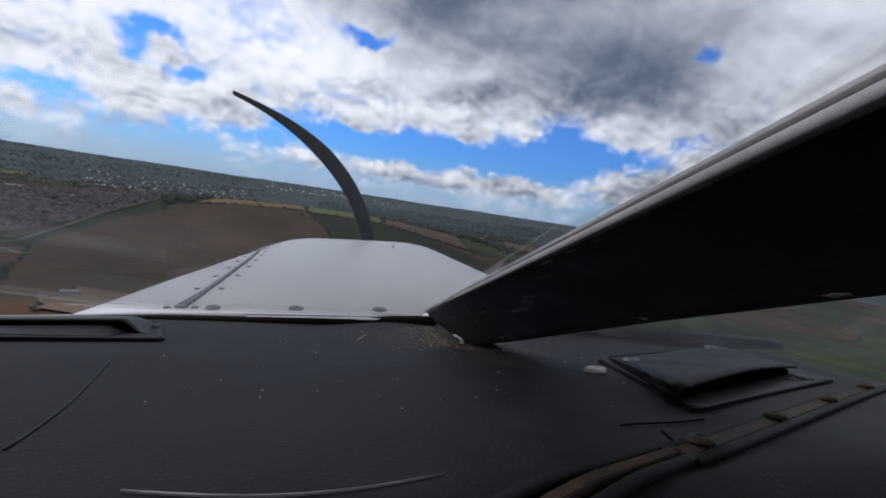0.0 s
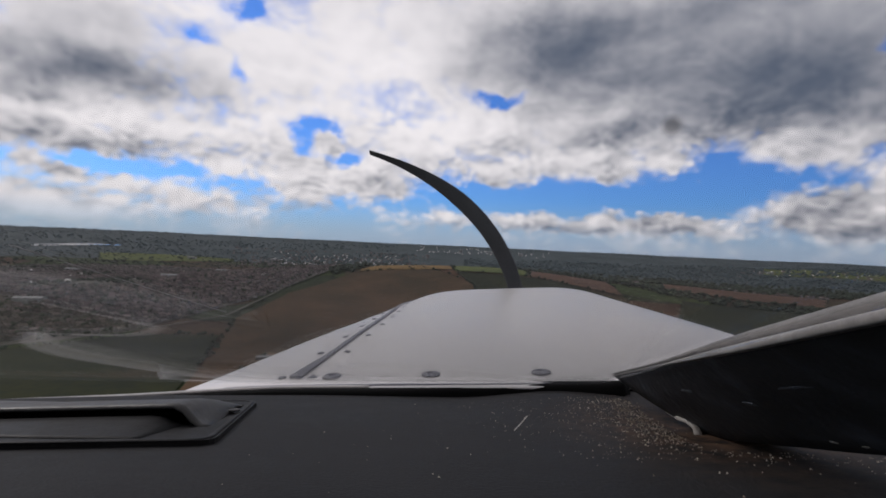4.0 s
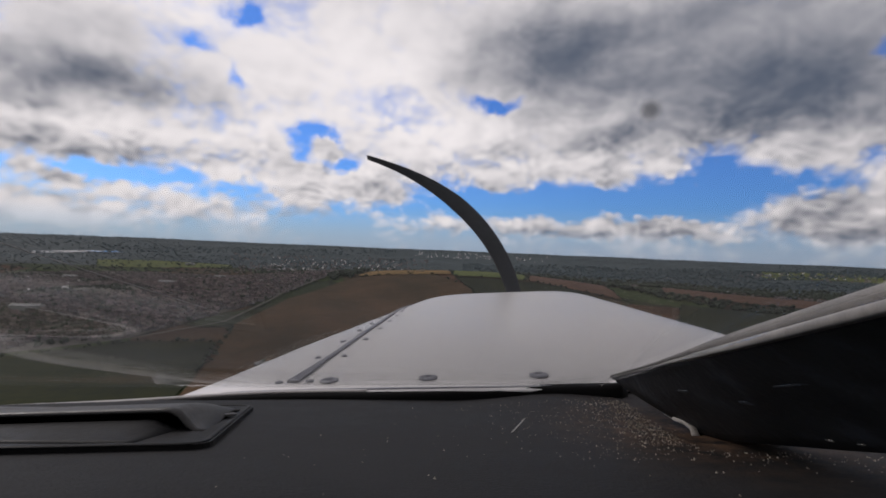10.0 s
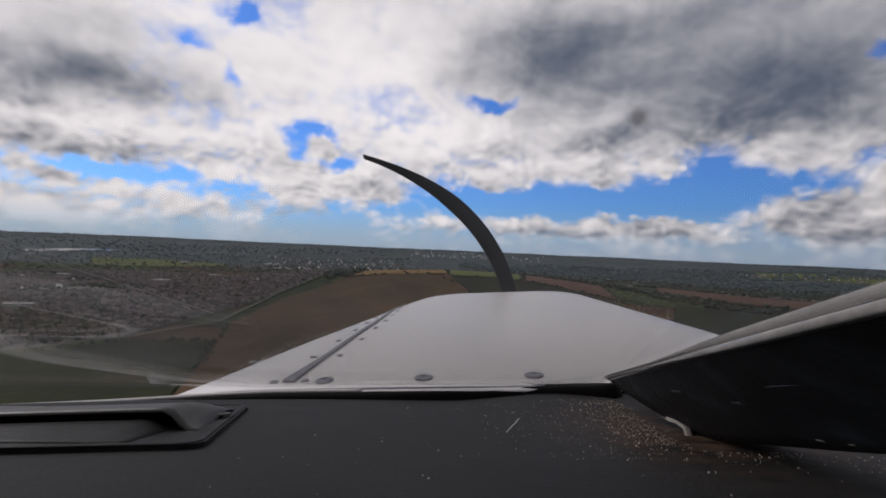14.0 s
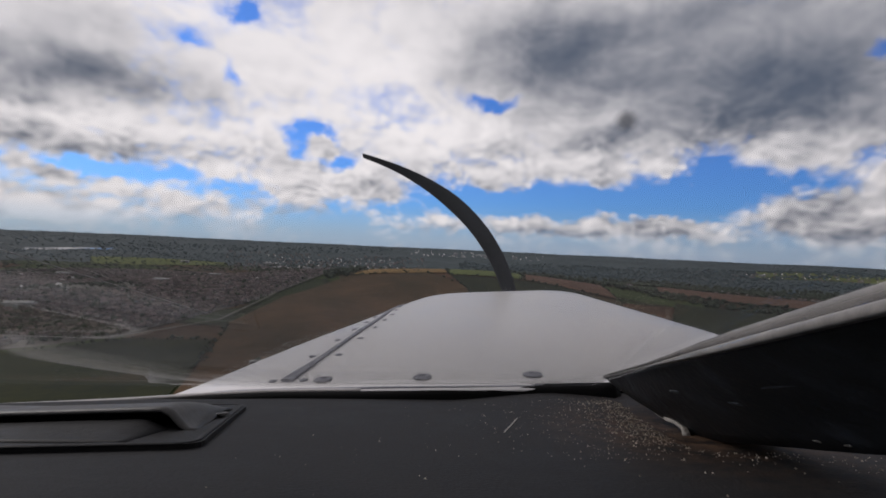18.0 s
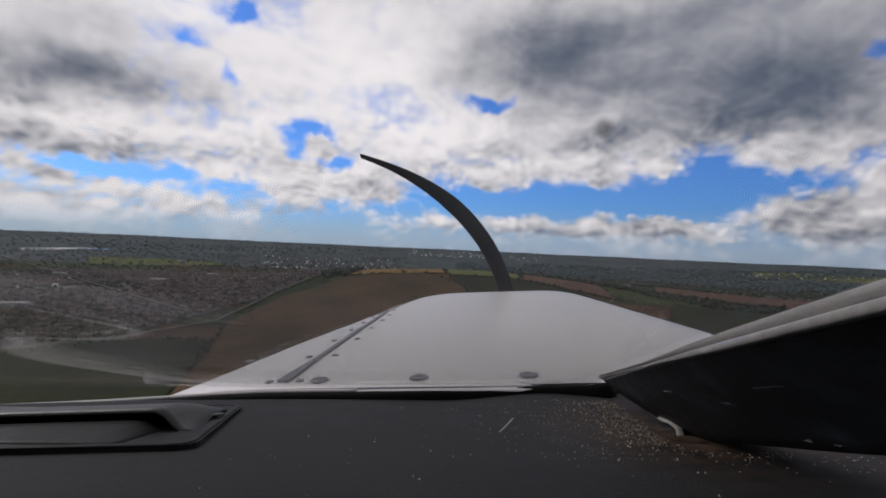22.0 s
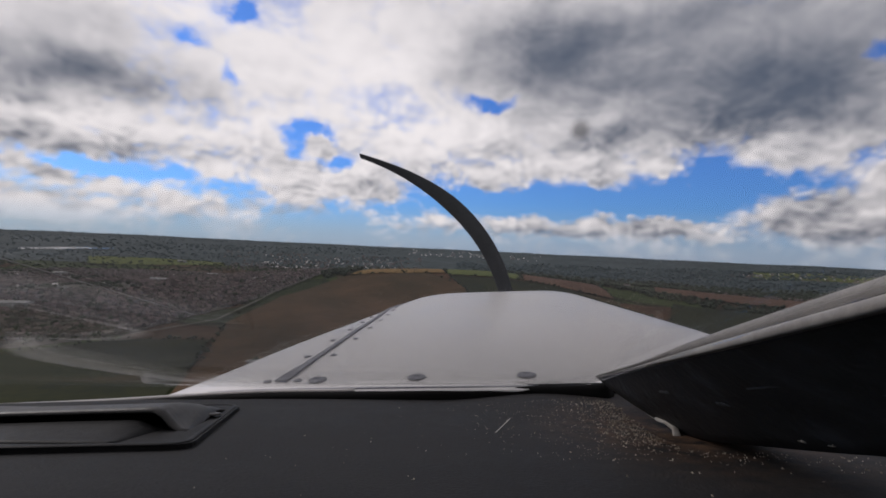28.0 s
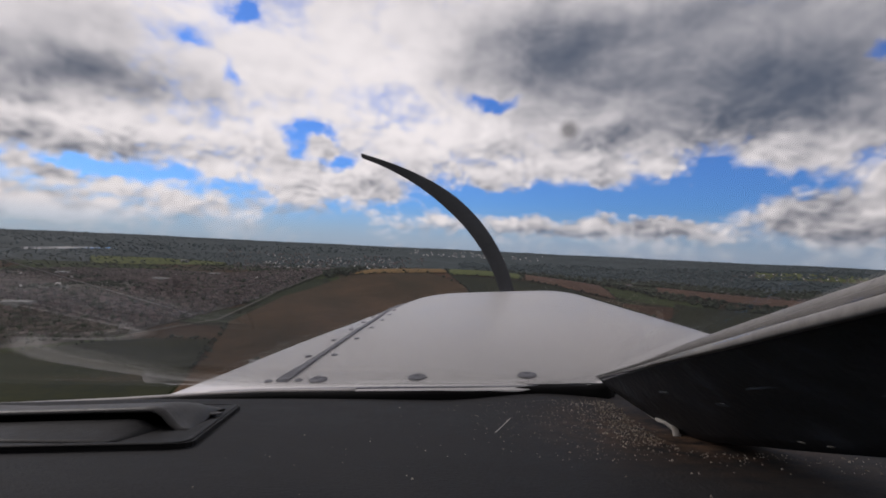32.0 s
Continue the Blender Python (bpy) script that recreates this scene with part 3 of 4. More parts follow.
def dash_fittings():
    # worn bare strip with its rivets
    d = Vector((0.317, 0.129)).normalized()
    for p0, p1 in (((0.02, -0.104), (0.130, -0.062)), ((0.128, -0.066), (0.52, 0.094))):
        pts = [(p0[0] + (p1[0] - p0[0]) * i / 12, p0[1] + (p1[1] - p0[1]) * i / 12) for i in range(13)]
        strip = part("cover_strip", bar([(x, y, dash_z(x, y) + 0.002) for x, y in pts], 0.008 if p1[0] > 0.2 else 0.0055, 0.004), M_RUST, craft, "bare brown-worn metal strip with rivets")
        for s in (-1, 1):
            off = [(x - s * d.y * 0.0075, y + s * d.x * 0.0075) for x, y in pts]
            part("bead", bar([(x, y, dash_z(x, y) + 0.002) for x, y in off], 0.005, 0.0035), M_DASH, strip, "raised black edge bead", True)
        if p1[0] > 0.2:
            for x, y in ((0.146, -0.058), (0.236, -0.022), (0.338, 0.019), (0.455, 0.067)):
                laid(part("rivet", button(0.006, 0.0032), M_RUST, strip, "dark rivet", True), x, y, dash_z(x, y) + 0.0045, (0, 0.2, 1))
    ring = bmesh.new()
    prof = [(0.0085, 0.0), (0.0085, 0.0035), (0.0070, 0.0052), (0.0040, 0.0050), (0.0030, 0.0020), (0.0030, 0.0)]
    loops = [[ring.verts.new((q * math.cos(k * math.pi / 7) * (1.15 + 0.12 * math.sin(3 * k)), q * math.sin(k * math.pi / 7) * (0.95 + 0.1 * math.sin(2 * k)), h)) for k in range(14)] for q, h in prof]
    for a, b in zip(loops, loops[1:] + loops[:1]):
        for k in range(14):
            ring.faces.new((a[k], a[(k + 1) % 14], b[(k + 1) % 14], b[k]))
    clip = part("clip", ring, M_CLIP, craft, "small pale chipped plastic ring", True)
    laid(clip, 0.227, 0.135, dash_z(0.227, 0.135), (0, 0.2, 1))
    wire = [(0.135 + 0.062 * i / 8, -0.018 + 0.006 * i / 8 + 0.001 * math.sin(i)) for i in range(9)]
    part("wire", bar([(x, y, dash_z(x, y) + 0.0012) for x, y in wire], 0.0009, 0.0009), M_SEAL, craft, "thin dark wire lying on the glareshield")
    pin = [(0.143 - 0.008 * i / 5, -0.038 - 0.022 * i / 5) for i in range(6)]
    part("pin", bar([(x, y, dash_z(x, y) + 0.002 + 0.002 * (1 - i / 5)) for i, (x, y) in enumerate(pin)], 0.0013, 0.0012), M_SEAL, craft, "short dark split pin")
    latch = part("latch", prism(rounded([(0.415, 0.105), (0.46, 0.112), (0.47, 0.125), (0.425, 0.122)], 0.004), dash_z, 0.0, 0.004), M_VENT, craft, "small black latch plate")
    laid(part("screw", button(0.004, 0.003), M_SCREW, latch, "dull screw", True), 0.447, 0.117, dash_z(0.447, 0.117) + 0.004, (0, 0.2, 1))
    # worn aft edge
    worn = [(-0.077 + 0.100 * i / 12, -0.068 - 0.010 * math.sin(math.pi * i / 12)) for i in range(13)]
    part("edge_wear", bar([(x, y, dash_z(x, y) + 0.0006) for x, y in worn], lambda t: 0.0007 * (0.3 + abs(math.sin(9 * t))) * (1.05 - t), 0.001), M_TRIM, craft, "pale worn edge line")
    crease = [(-0.126 - 0.024 * t + 0.002 * math.sin(5 * t), -0.025 + 0.18 * t) for t in [i / 16 for i in range(17)]]
    part("crease", bar([(x, y, dash_z(x, y) + 0.0002) for x, y in crease], 0.0016, 0.0008), M_VENT, craft, "thin dark line on the skin", True)
    scratch = [(0.047 + 0.021 * i / 6, 0.372 + 0.07 * i / 6) for i in range(7)]
    part("scratch", bar([(x, y, dash_z(x, y) + 0.0003) for x, y in scratch], 0.0009, 0.001), M_GLUE, craft, "thin pale scratch")
    # crumbs of old sealant that lie round the post's foot
    r = random.Random(3)
    bm = bmesh.new()
    for i in range(1560):
        t = r.random()
        if i < 900:
            x, y = 0.190 - 0.026 * t - abs(r.gauss(0, 0.020)), 0.53 - 0.20 * t + r.gauss(0, 0.014)
        elif i < 1020:
            x, y = 0.160 + 0.10 * t + r.gauss(0, 0.01), 0.318 - 0.02 * t - abs(r.gauss(0, 0.022))
        elif i < 1400:
            x, y = 0.15 - abs(r.gauss(0, 0.06)), r.uniform(0.28, 0.54)
        else:
            x, y = r.uniform(-0.14, 0.32), r.uniform(0.02, 0.52)
        q = r.choice((0.0004, 0.0005, 0.0006, 0.0009)) * (1.0 if i < 900 else 0.8)
        z = dash_z(x, y) + q * 0.5
        vs = [bm.verts.new((x + q * a * r.uniform(0.6, 1.4), y + q * b * r.uniform(0.6, 1.8), z + q * c)) for a, b, c in ((-1, -1, -0.6), (1, -1, -0.6), (0.2, 1, -0.6), (0, 0, 0.9))]
        for f in ((0, 1, 3), (1, 2, 3), (2, 0, 3), (2, 1, 0)):
            bm.faces.new([vs[k] for k in f])
    tagged(part("debris", bm, M_CRUMB, craft, "pale crumbs and dust"), kind="stuff")


dash_fittings()

# Cowling in a frame along the engine's axis
AXIS = pose(0.0917, 0.60, -0.1486, 0, -2.35, -5.57)
cowl_frame = AXIS
COWL_L, COWL_H, COWL_P = 1.40, 0.34, 0.389


def cowl_half(v, left=False):
    """Half the width; the left half bulges more at the sill and keeps its shoulder further ahead."""
    return (0.530 - 0.172 * v) * (1 + (0.085 - 0.06 * v if left else 0.0))


def cowl_fall(v, x):
    """How far the deck lies under the axis."""
    return 0.0118 * v + 0.024 * max(0.0, 1 - v / 0.3) ** 2 * max(0.0, 1 - (abs(x) / 0.5) ** 5)


def cowl_point(s, v):
    """s: across, -1..1 from sill to sill; v: 0 at the windscreen, 1 at the nose."""
    nose = max(0.0, (v - 0.80) / 0.20)
    w = cowl_half(v, s < 0) * (1 - (0.237 if s > 0 else 0.15) * nose ** 2.6)
    a = math.pi / 2 * (1 - s)
    c, q = math.cos(a), math.sin(a)
    x = w * math.copysign(abs(c) ** COWL_P, c)
    return Vector((x, COWL_L * v - 0.004, COWL_H * (abs(q) ** COWL_P - 1) - cowl_fall(v, x) - 0.034 * nose ** 3.2))


def cowl_top(x, v):
    """Place on the upper deck at x across."""
    c = min(abs(x) / cowl_half(v, x < 0), 1.0) ** (1 / COWL_P)
    return Vector((x, COWL_L * v - 0.004, COWL_H * (math.sqrt(max(0.0, 1 - c * c)) ** COWL_P - 1) - cowl_fall(v, x)))


def cowling():
    bm = sheet(lambda u, v: cowl_point(2 * u - 1, v), 72, 48, 0.004)
    body = part("cowling", bm, M_WHITE, craft, "off-white painted engine cowling", True)
    body.matrix_local = cowl_frame
    def hinge_x(v):
        return max(-0.335, -0.296 - (0.55 if v < 0.2 else 0.2) * (v - 0.2) ** 2)
    line = [cowl_top(hinge_x(v), v) + Vector((0, 0, 0.002)) for v in [0.027 + 0.86 * i / 30 for i in range(31)]]
    hinge = part("hinge_strip", bar(line, lambda t: 0.008 + 0.010 * max(0.0, 1 - t / 0.08), 0.004), M_HINGE, body, "dark piano hinge")
    rv = part("rivet", button(0.006, 0.0025, False, 10), M_HINGE, body, "small countersunk rivet")
    first = True
    for i in range(10):
        v = 0.03 + 0.085 * i
        for dx in (-0.022, 0.022):
            p = cowl_top(hinge_x(v) + dx, v)
            if first:
                rv.location, first = p, False
            else:
                o = rv.copy()
                scene.collection.objects.link(o)
                o.location = p
    f0 = None
    for x, v in ((-0.262, 0.030), (-0.125, 0.032), (0.022, 0.034), (0.17, 0.034)):
        p = cowl_top(x, v)
        if f0 is None:
            f0 = part("fastener", button(0.013, 0.003), M_HINGE, body, "round quarter-turn fastener")
            f0.location = p
        else:
            o = f0.copy()
            scene.collection.objects.link(o)
            o.location = p
    seam = [cowl_top(-0.40 + 0.62 * i / 30, 0.006) + Vector((0, 0, 0.0008)) for i in range(31)]
    part("seam", bar(seam, 0.003, 0.002), M_HINGE, body, "dark panel gap")
    return body


cowl = cowling()


def propeller():
    hub = Vector((0.30, 2.10, -0.33))
    bm = bmesh.new()
    rings = []
    for i in range(9):
        t = i / 8
        r = 0.11 * math.sqrt(max(0.0, 1 - t ** 2.2)) + 0.002
        rings.append([bm.verts.new((r * math.cos(k * math.pi / 10), 0.24 * t, r * math.sin(k * math.pi / 10))) for k in range(20)])
    for a, b in zip(rings, rings[1:]):
        for k in range(20):
            bm.faces.new((a[k], a[(k + 1) % 20], b[(k + 1) % 20], b[k]))
    bm.faces.new(rings[0])
    bm.faces.new(rings[-1])
    prop = part("propeller", bm, M_WHITE, craft, "dark curved-blade propeller with a pale spinner", True)
    prop.location = hub

    def blade(sign):
        def skin(u, v):
            # u from the root to the tip, v round the section
            p0, p1, p2 = Vector((0.02, 0, 0.0)), Vector((-0.04, 0, 0.55)), Vector((-0.655, 0, 0.745))
            c = p0 * (1 - u) ** 2 + p1 * 2 * u * (1 - u) + p2 * u * u
            n = ((p1 - p0) * (1 - u) + (p2 - p1) * u).normalized()
            side = Vector((-n.z, 0, n.x))
            chord = 0.026 + 0.008 * math.sin(math.pi * min(1, u * 1.1)) - 0.019 * max(0.0, u - 0.6) / 0.4
            q = 2 * math.pi * v
            return sign * (c + side * chord * math.cos(q)) + Vector((0, 0.05 + 0.012 * math.sin(q), 0)) + Vector((0, 0.02 * math.cos(q) * sign, 0))
        bm = sheet(skin, 28, 14)
        bmesh.ops.remove_doubles(bm, verts=bm.verts, dist=1e-5)
        bmesh.ops.holes_fill(bm, edges=bm.edges)
        return part("blade", bm, M_PROP, prop, "dark propeller blade", True)
    blade(1)
    blade(-1)


propeller()


def cabin():
    """Unseen plain cabin added to close the place round the camera and block light from above: roof, sides below the
    windows, floor and bulkhead.
    """
    def roof(u, v):
        x = -0.62 + 1.30 * u
        return (x, -0.46 - 1.3 * v, 0.30 + 0.16 * math.sin(math.pi * u) + 0.06 * v)
    part("cabin_roof", sheet(roof, 20, 8, 0.03, (0, 0, 1)), M_CABIN, craft, "unseen dark cabin roof lining that blocks light from above", True)
    for x in (-0.66, 0.70):
        part("cabin_side", sheet(lambda u, v: (x, -1.76 + 2.0 * u, -0.85 + 0.70 * v), 4, 4, 0.03, (math.copysign(1, x), 0, 0)), M_CABIN, craft, "dark cabin side panel")
        for y in (-0.5, -1.70):
            part("door_post", bar([(x, y, -0.15), (x * 0.98, y, 0.32)], 0.06, 0.04, (0, 1, 0)), M_CABIN, craft, "")
    for x in (-0.70, 0.74):
        part("fuselage_side", sheet(lambda u, v: (x, -1.80 + 2.02 * u, -0.90 + 0.72 * v), 4, 4, 0.02, (math.copysign(1, x), 0, 0)), M_WHITE, craft, "off-white painted fuselage side")
    part("roof_skin", sheet(lambda u, v: (-0.66 + 1.38 * u, -0.46 - 1.34 * v, 0.345 + 0.16 * math.sin(math.pi * u) + 0.06 * v), 20, 8, 0.01, (0, 0, 1)), M_WHITE, craft, "off-white painted cabin roof", True)
    part("belly", sheet(lambda u, v: (-0.70 + 1.44 * u, -1.80 + 2.4 * v, -0.92), 4, 4, 0.02), M_WHITE, craft, "off-white painted belly")
    part("firewall", sheet(lambda u, v: (-0.66 + 1.36 * u, 0.50, -0.90 + 0.62 * v), 4, 4, 0.02, (0, 1, 0)), M_CABIN, craft, "grey firewall")
    part("bulkhead", sheet(lambda u, v: (-0.66 + 1.36 * u, -1.78, -0.85 + 1.25 * v), 4, 4, 0.03, (0, -1, 0)), M_CABIN, craft, "dark rear bulkhead")
    part("cabin_floor", sheet(lambda u, v: (-0.66 + 1.36 * u, -1.78 + 2.3 * v, -0.86), 4, 4, 0.03), M_CABIN, craft, "dark cabin floor")
    part("instrument_panel", sheet(lambda u, v: (-0.62 + 1.20 * u, -0.12, -0.10 - 0.40 * v), 4, 4, 0.03, (0, 1, 0)), M_BLACK, craft, "black instrument panel face")


cabin()

# The country below -----------------------------------------------------------------------------


def smooth(a, b, t):
    t = np.clip((t - a) / (b - a), 0, 1)
    return t * t * (3 - 2 * t)


def land(x, y):
    """Height of the ground, for numbers or arrays."""
    x, y = np.asarray(x, float), np.asarray(y, float)
    d = np.hypot(x, y)
    far = 146 * smooth(2300, 4930, d) ** 0.9
    hill = 92 * np.exp(-((x - 60) / 640) ** 2 - ((y - 1450) / 430) ** 2) + 30 * np.exp(-((x - 900) / 500) ** 2 - ((y - 1900) / 400) ** 2)
    roll = (7 * np.sin(x / 310 + 0.6) * np.cos(y / 420) + 4 * np.sin(x / 150 - y / 210) + 3 * np.sin(y / 97 + x / 260)) * smooth(150, 900, d)
    return hill + roll * (1 - 0.6 * smooth(3200, 4900, d)) + far


def polar(az, d):
    return d * math.sin(radians(az)), d * math.cos(radians(az))


def inside(poly, x, y):
    hit, n = False, len(poly)
    for i in range(n):
        (x1, y1), (x2, y2) = poly[i], poly[(i + 1) % n]
        if (y1 > y) != (y2 > y) and x < (x2 - x1) * (y - y1) / (y2 - y1) + x1:
            hit = not hit
    return hit


def ground_material():
    m = bpy.data.materials.new("farmland")
    m.use_nodes = True
    N = Net(tree(m))
    at = N.node("ShaderNodeTexCoord").outputs["Object"]
    warp = N.node("ShaderNodeVectorMath", operation="ADD")
    N.put(warp.inputs[0], at)
    N.put(warp.inputs[1], N.vec(N.math("MULTIPLY", N.noise(at, 0.004, 3.0), 160.0), N.math("MULTIPLY", N.noise(at, 0.0033, 3.0), 160.0)))
    vor = N.node("ShaderNodeTexVoronoi", feature="F1", distance="MINKOWSKI")
    vor.inputs["Scale"].default_value = 0.0042
    vor.inputs["Exponent"].default_value = 4.0
    N.put(vor.inputs["Vector"], warp.outputs[0])
    pick = N.split(vor.outputs["Color"])[0]
    ramp = N.node("ShaderNodeValToRGB")
    ramp.color_ramp.interpolation = "CONSTANT"
    cols = [(0.050, 0.072, 0.020), (0.088, 0.054, 0.030), (0.048, 0.060, 0.028), (0.034, 0.048, 0.018), (0.085, 0.064, 0.036), (0.055, 0.078, 0.020), (0.105, 0.058, 0.032), (0.060, 0.075, 0.032)]
    e = ramp.color_ramp.elements
    while len(e) < len(cols):
        e.new(0.5)
    for i, c in enumerate(cols):
        e[i].position, e[i].color = i / len(cols), (*c, 1)
    N.put(ramp.inputs[0], pick)
    edge = N.node("ShaderNodeTexVoronoi", feature="DISTANCE_TO_EDGE")
    edge.inputs["Scale"].default_value = 0.0042
    N.put(edge.inputs["Vector"], warp.outputs[0])
    col = N.mix(N.remap(edge.outputs["Distance"], 0.012, 0.03, 0.85, 0.0), ramp.outputs[0], (0.018, 0.024, 0.012))
    mott = N.noise(at, 0.02, 8.0, 0.65)
    hsv = N.node("ShaderNodeHueSaturation")
    N.put(hsv.inputs["Color"], col)
    N.put(hsv.inputs["Value"], N.remap(mott, 0.25, 0.75, 0.30, 0.95, False))
    p = N.node("ShaderNodeBsdfPrincipled")
    N.put(p.inputs["Base Color"], hsv.outputs[0])
    p.inputs["Roughness"].default_value = 0.95
    p.inputs["Specular IOR Level"].default_value = 0.1
    N.put(N.node("ShaderNodeOutputMaterial").inputs[0], p.outputs[0])
    return m


def ground():
    az = np.radians(np.concatenate([np.arange(-60, 60, 0.6), np.arange(60, 300.1, 4.0)]))
    rad = np.concatenate([[0.0], np.geomspace(60, 4930, 110)])
    A, R = np.meshgrid(az, rad, indexing="ij")
    X, Y = R * np.sin(A), R * np.cos(A)
    Z = land(X, Y)
    ny = len(rad)
    verts = np.stack([X, Y, Z], -1).reshape(-1, 3)
    faces = []
    for i in range(len(az) - 1):
        for j in range(ny - 1):
            a = i * ny + j
            faces.append((a, a + 1, a + ny + 1, a + ny))
    me = bpy.data.meshes.new("ground")
    me.from_pydata(verts.tolist(), [], faces)
    me.materials.append(ground_material())
    me.shade_smooth()
    return tagged(new("ground", me), "rolling farmland in dull winter colours", "ground", kind="structure")


ground()

M_PLOUGH = surface("ploughed_earth", (0.036, 0.027, 0.012), (0.094, 0.056, 0.030), 0.007, 0.95, spec=0.1, detail=9.0)
M_TAN = surface("bare_earth", (0.13, 0.088, 0.058), (0.18, 0.125, 0.085), 0.03, 0.95, spec=0.1, detail=9.0)
M_STUBBLE = surface("stubble", (0.15, 0.09, 0.035), (0.20, 0.13, 0.05), 0.02, 0.95, spec=0.1, detail=9.0)
M_GRASS = surface("pasture_grass", (0.009, 0.013, 0.005), (0.028, 0.031, 0.012), 0.012, 0.95, spec=0.1, detail=9.0)
M_BRIGHT = surface("young_crop", (0.070, 0.090, 0.026), (0.115, 0.130, 0.042), 0.015, 0.95, spec=0.1, detail=9.0)
M_RED = surface("red_earth", (0.075, 0.044, 0.030), (0.115, 0.066, 0.043), 0.02, 0.95, spec=0.1, detail=9.0)
M_TOWN = surface("town_ground", (0.056, 0.058, 0.050), (0.120, 0.106, 0.092), 0.03, 0.95, spec=0.1, detail=9.0)
M_LANE = surface("lane", (0.085, 0.078, 0.068), (0.13, 0.12, 0.105), 0.05, 0.9, spec=0.1)
M_LAKE = surface("lake_water", (0.03, 0.04, 0.05), (0.04, 0.05, 0.06), 0.01, 0.08)
M_ROOF = surface("roof_tiles", (0.080, 0.066, 0.062), (0.160, 0.124, 0.112), 0.4, 0.85, spec=0.15, vary=0.6)
M_WALL = surface("house_wall", (0.11, 0.100, 0.095), (0.22, 0.200, 0.188), 0.4, 0.85, vary=0.35)
M_PALE = surface("pale_cladding", (0.17, 0.17, 0.166), (0.27, 0.27, 0.262), 0.2, 0.7, vary=0.15)
M_RENDER = surface("white_render", (0.42, 0.40, 0.37), (0.68, 0.65, 0.61), 0.2, 0.7, vary=0.3)
# Blue-grey puts the haze of distance into the far trees' colour.
M_FARLEAF = surface("hazed_woods", (0.070, 0.094, 0.098), (0.100, 0.124, 0.128), 0.02, 0.95, vary=0.2, spec=0.1)
M_LEAF = surface("winter_foliage", (0.036, 0.048, 0.034), (0.066, 0.074, 0.054), 0.15, 0.9, vary=0.4, spec=0.1)

# Bluish ground colour that carries painted aerial haze.
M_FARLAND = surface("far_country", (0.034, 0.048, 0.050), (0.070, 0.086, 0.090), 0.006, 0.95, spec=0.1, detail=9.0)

FIELDS = [
    ("ploughed_field", M_PLOUGH, "wide dark brown ploughed field", [(-30, 470), (-26, 640), (-23.5, 880), (-18, 1130), (-11, 1340), (-3, 1380), (3, 1180), (7, 800), (9, 330), (-10, 300)]),
    ("pasture", M_GRASS, "dull green pasture beside the ploughed field", [(-66, 330), (-66, 740), (-48, 790), (-33, 820), (-25, 760), (-27, 600), (-31, 455), (-24, 380), (-40, 320)]),
    ("pasture", M_GRASS, "dull green pasture on the hill's flank", [(3.4, 1150), (1, 1290), (14, 1300), (24, 1180), (22, 700), (9.4, 400), (7.4, 800)]),
    ("ploughed_field", M_PLOUGH, "brown ploughed strip below the flight path", [(-66, 150), (-66, 310), (-40, 305), (-24, 365), (-11, 290), (10, 180), (0, 120)]),
    ("stubble_field", M_STUBBLE, "orange-tan stubble field on the hill", [(-10.5, 1360), (-8, 1500), (0, 1520), (0.6, 1330)]),
    ("crop_field", M_BRIGHT, "bright yellow-green crop field on the hill", [(1, 1300), (0.4, 1500), (9, 1540), (9.4, 1310)]),
    ("bare_field", M_RED, "reddish bare field on the hill", [(9.8, 1310), (9.4, 1540), (18, 1560), (20, 1280)]),
    ("crop_field", M_BRIGHT, "bright green strip far off", [(-36, 2700), (-36, 2950), (-24, 2900), (-24, 2680)]),
    ("crop_field", M_BRIGHT, "bright green strip far off", [(-16, 2350), (-15, 2560), (-8, 2500), (-9, 2320)]),
    ("bare_field", M_TAN, "tan bare ground round a farm", [(-23, 560), (-20, 640), (-15, 610), (-17, 520)]),
    ("crop_field", M_BRIGHT, "pale yellow fields far off", [(33, 3400), (33, 3800), (46, 3800), (46, 3400)]),
    ("pasture", M_GRASS, "green pasture in the valley", [(25, 800), (26, 1400), (40, 1600), (46, 800)]),
    ("bare_field", M_RED, "reddish bare field in the valley", [(24, 1700), (24, 2000), (38, 2100), (38, 1760)]),
]
TOWN = [(-66, 760), (-62, 2300), (-40, 2450), (-22, 2250), (-13, 1900), (-12, 1520), (-18, 1230), (-24, 1020), (-33, 860), (-48, 820)]


def drape(name, poly, material, step, lift, label, category):
    """A patch laid over the ground inside a polygon of (bearing, distance)."""
    pts = [polar(*p) for p in poly]
    bm = bmesh.new()
    # fan of rings from the middle, so that the rim keeps the polygon's outline
    cx, cy = sum(p[0] for p in pts) / len(pts), sum(p[1] for p in pts) / len(pts)
    rim = []
    for i in range(len(pts)):
        (x1, y1), (x2, y2) = pts[i], pts[(i + 1) % len(pts)]
        n = max(2, int(math.hypot(x2 - x1, y2 - y1) / step))
        rim += [(x1 + (x2 - x1) * k / n, y1 + (y2 - y1) * k / n) for k in range(n)]
    rings = 14
    grid = []
    for j in range(1, rings + 1):
        f = j / rings
        grid.append([bm.verts.new((cx + (x - cx) * f, cy + (y - cy) * f, float(land(cx + (x - cx) * f, cy + (y - cy) * f)) + lift)) for x, y in rim])
    mid = bm.verts.new((cx, cy, float(land(cx, cy)) + lift))
    n = len(rim)
    for k in range(n):
        bm.faces.new((mid, grid[0][k], grid[0][(k + 1) % n]))
        for a, b in zip(grid, grid[1:]):
            bm.faces.new((a[k], b[k], b[(k + 1) % n], a[(k + 1) % n]))
    ob = part(name, bm, material, None, "", True)
    return tagged(ob, label, category, kind="structure")


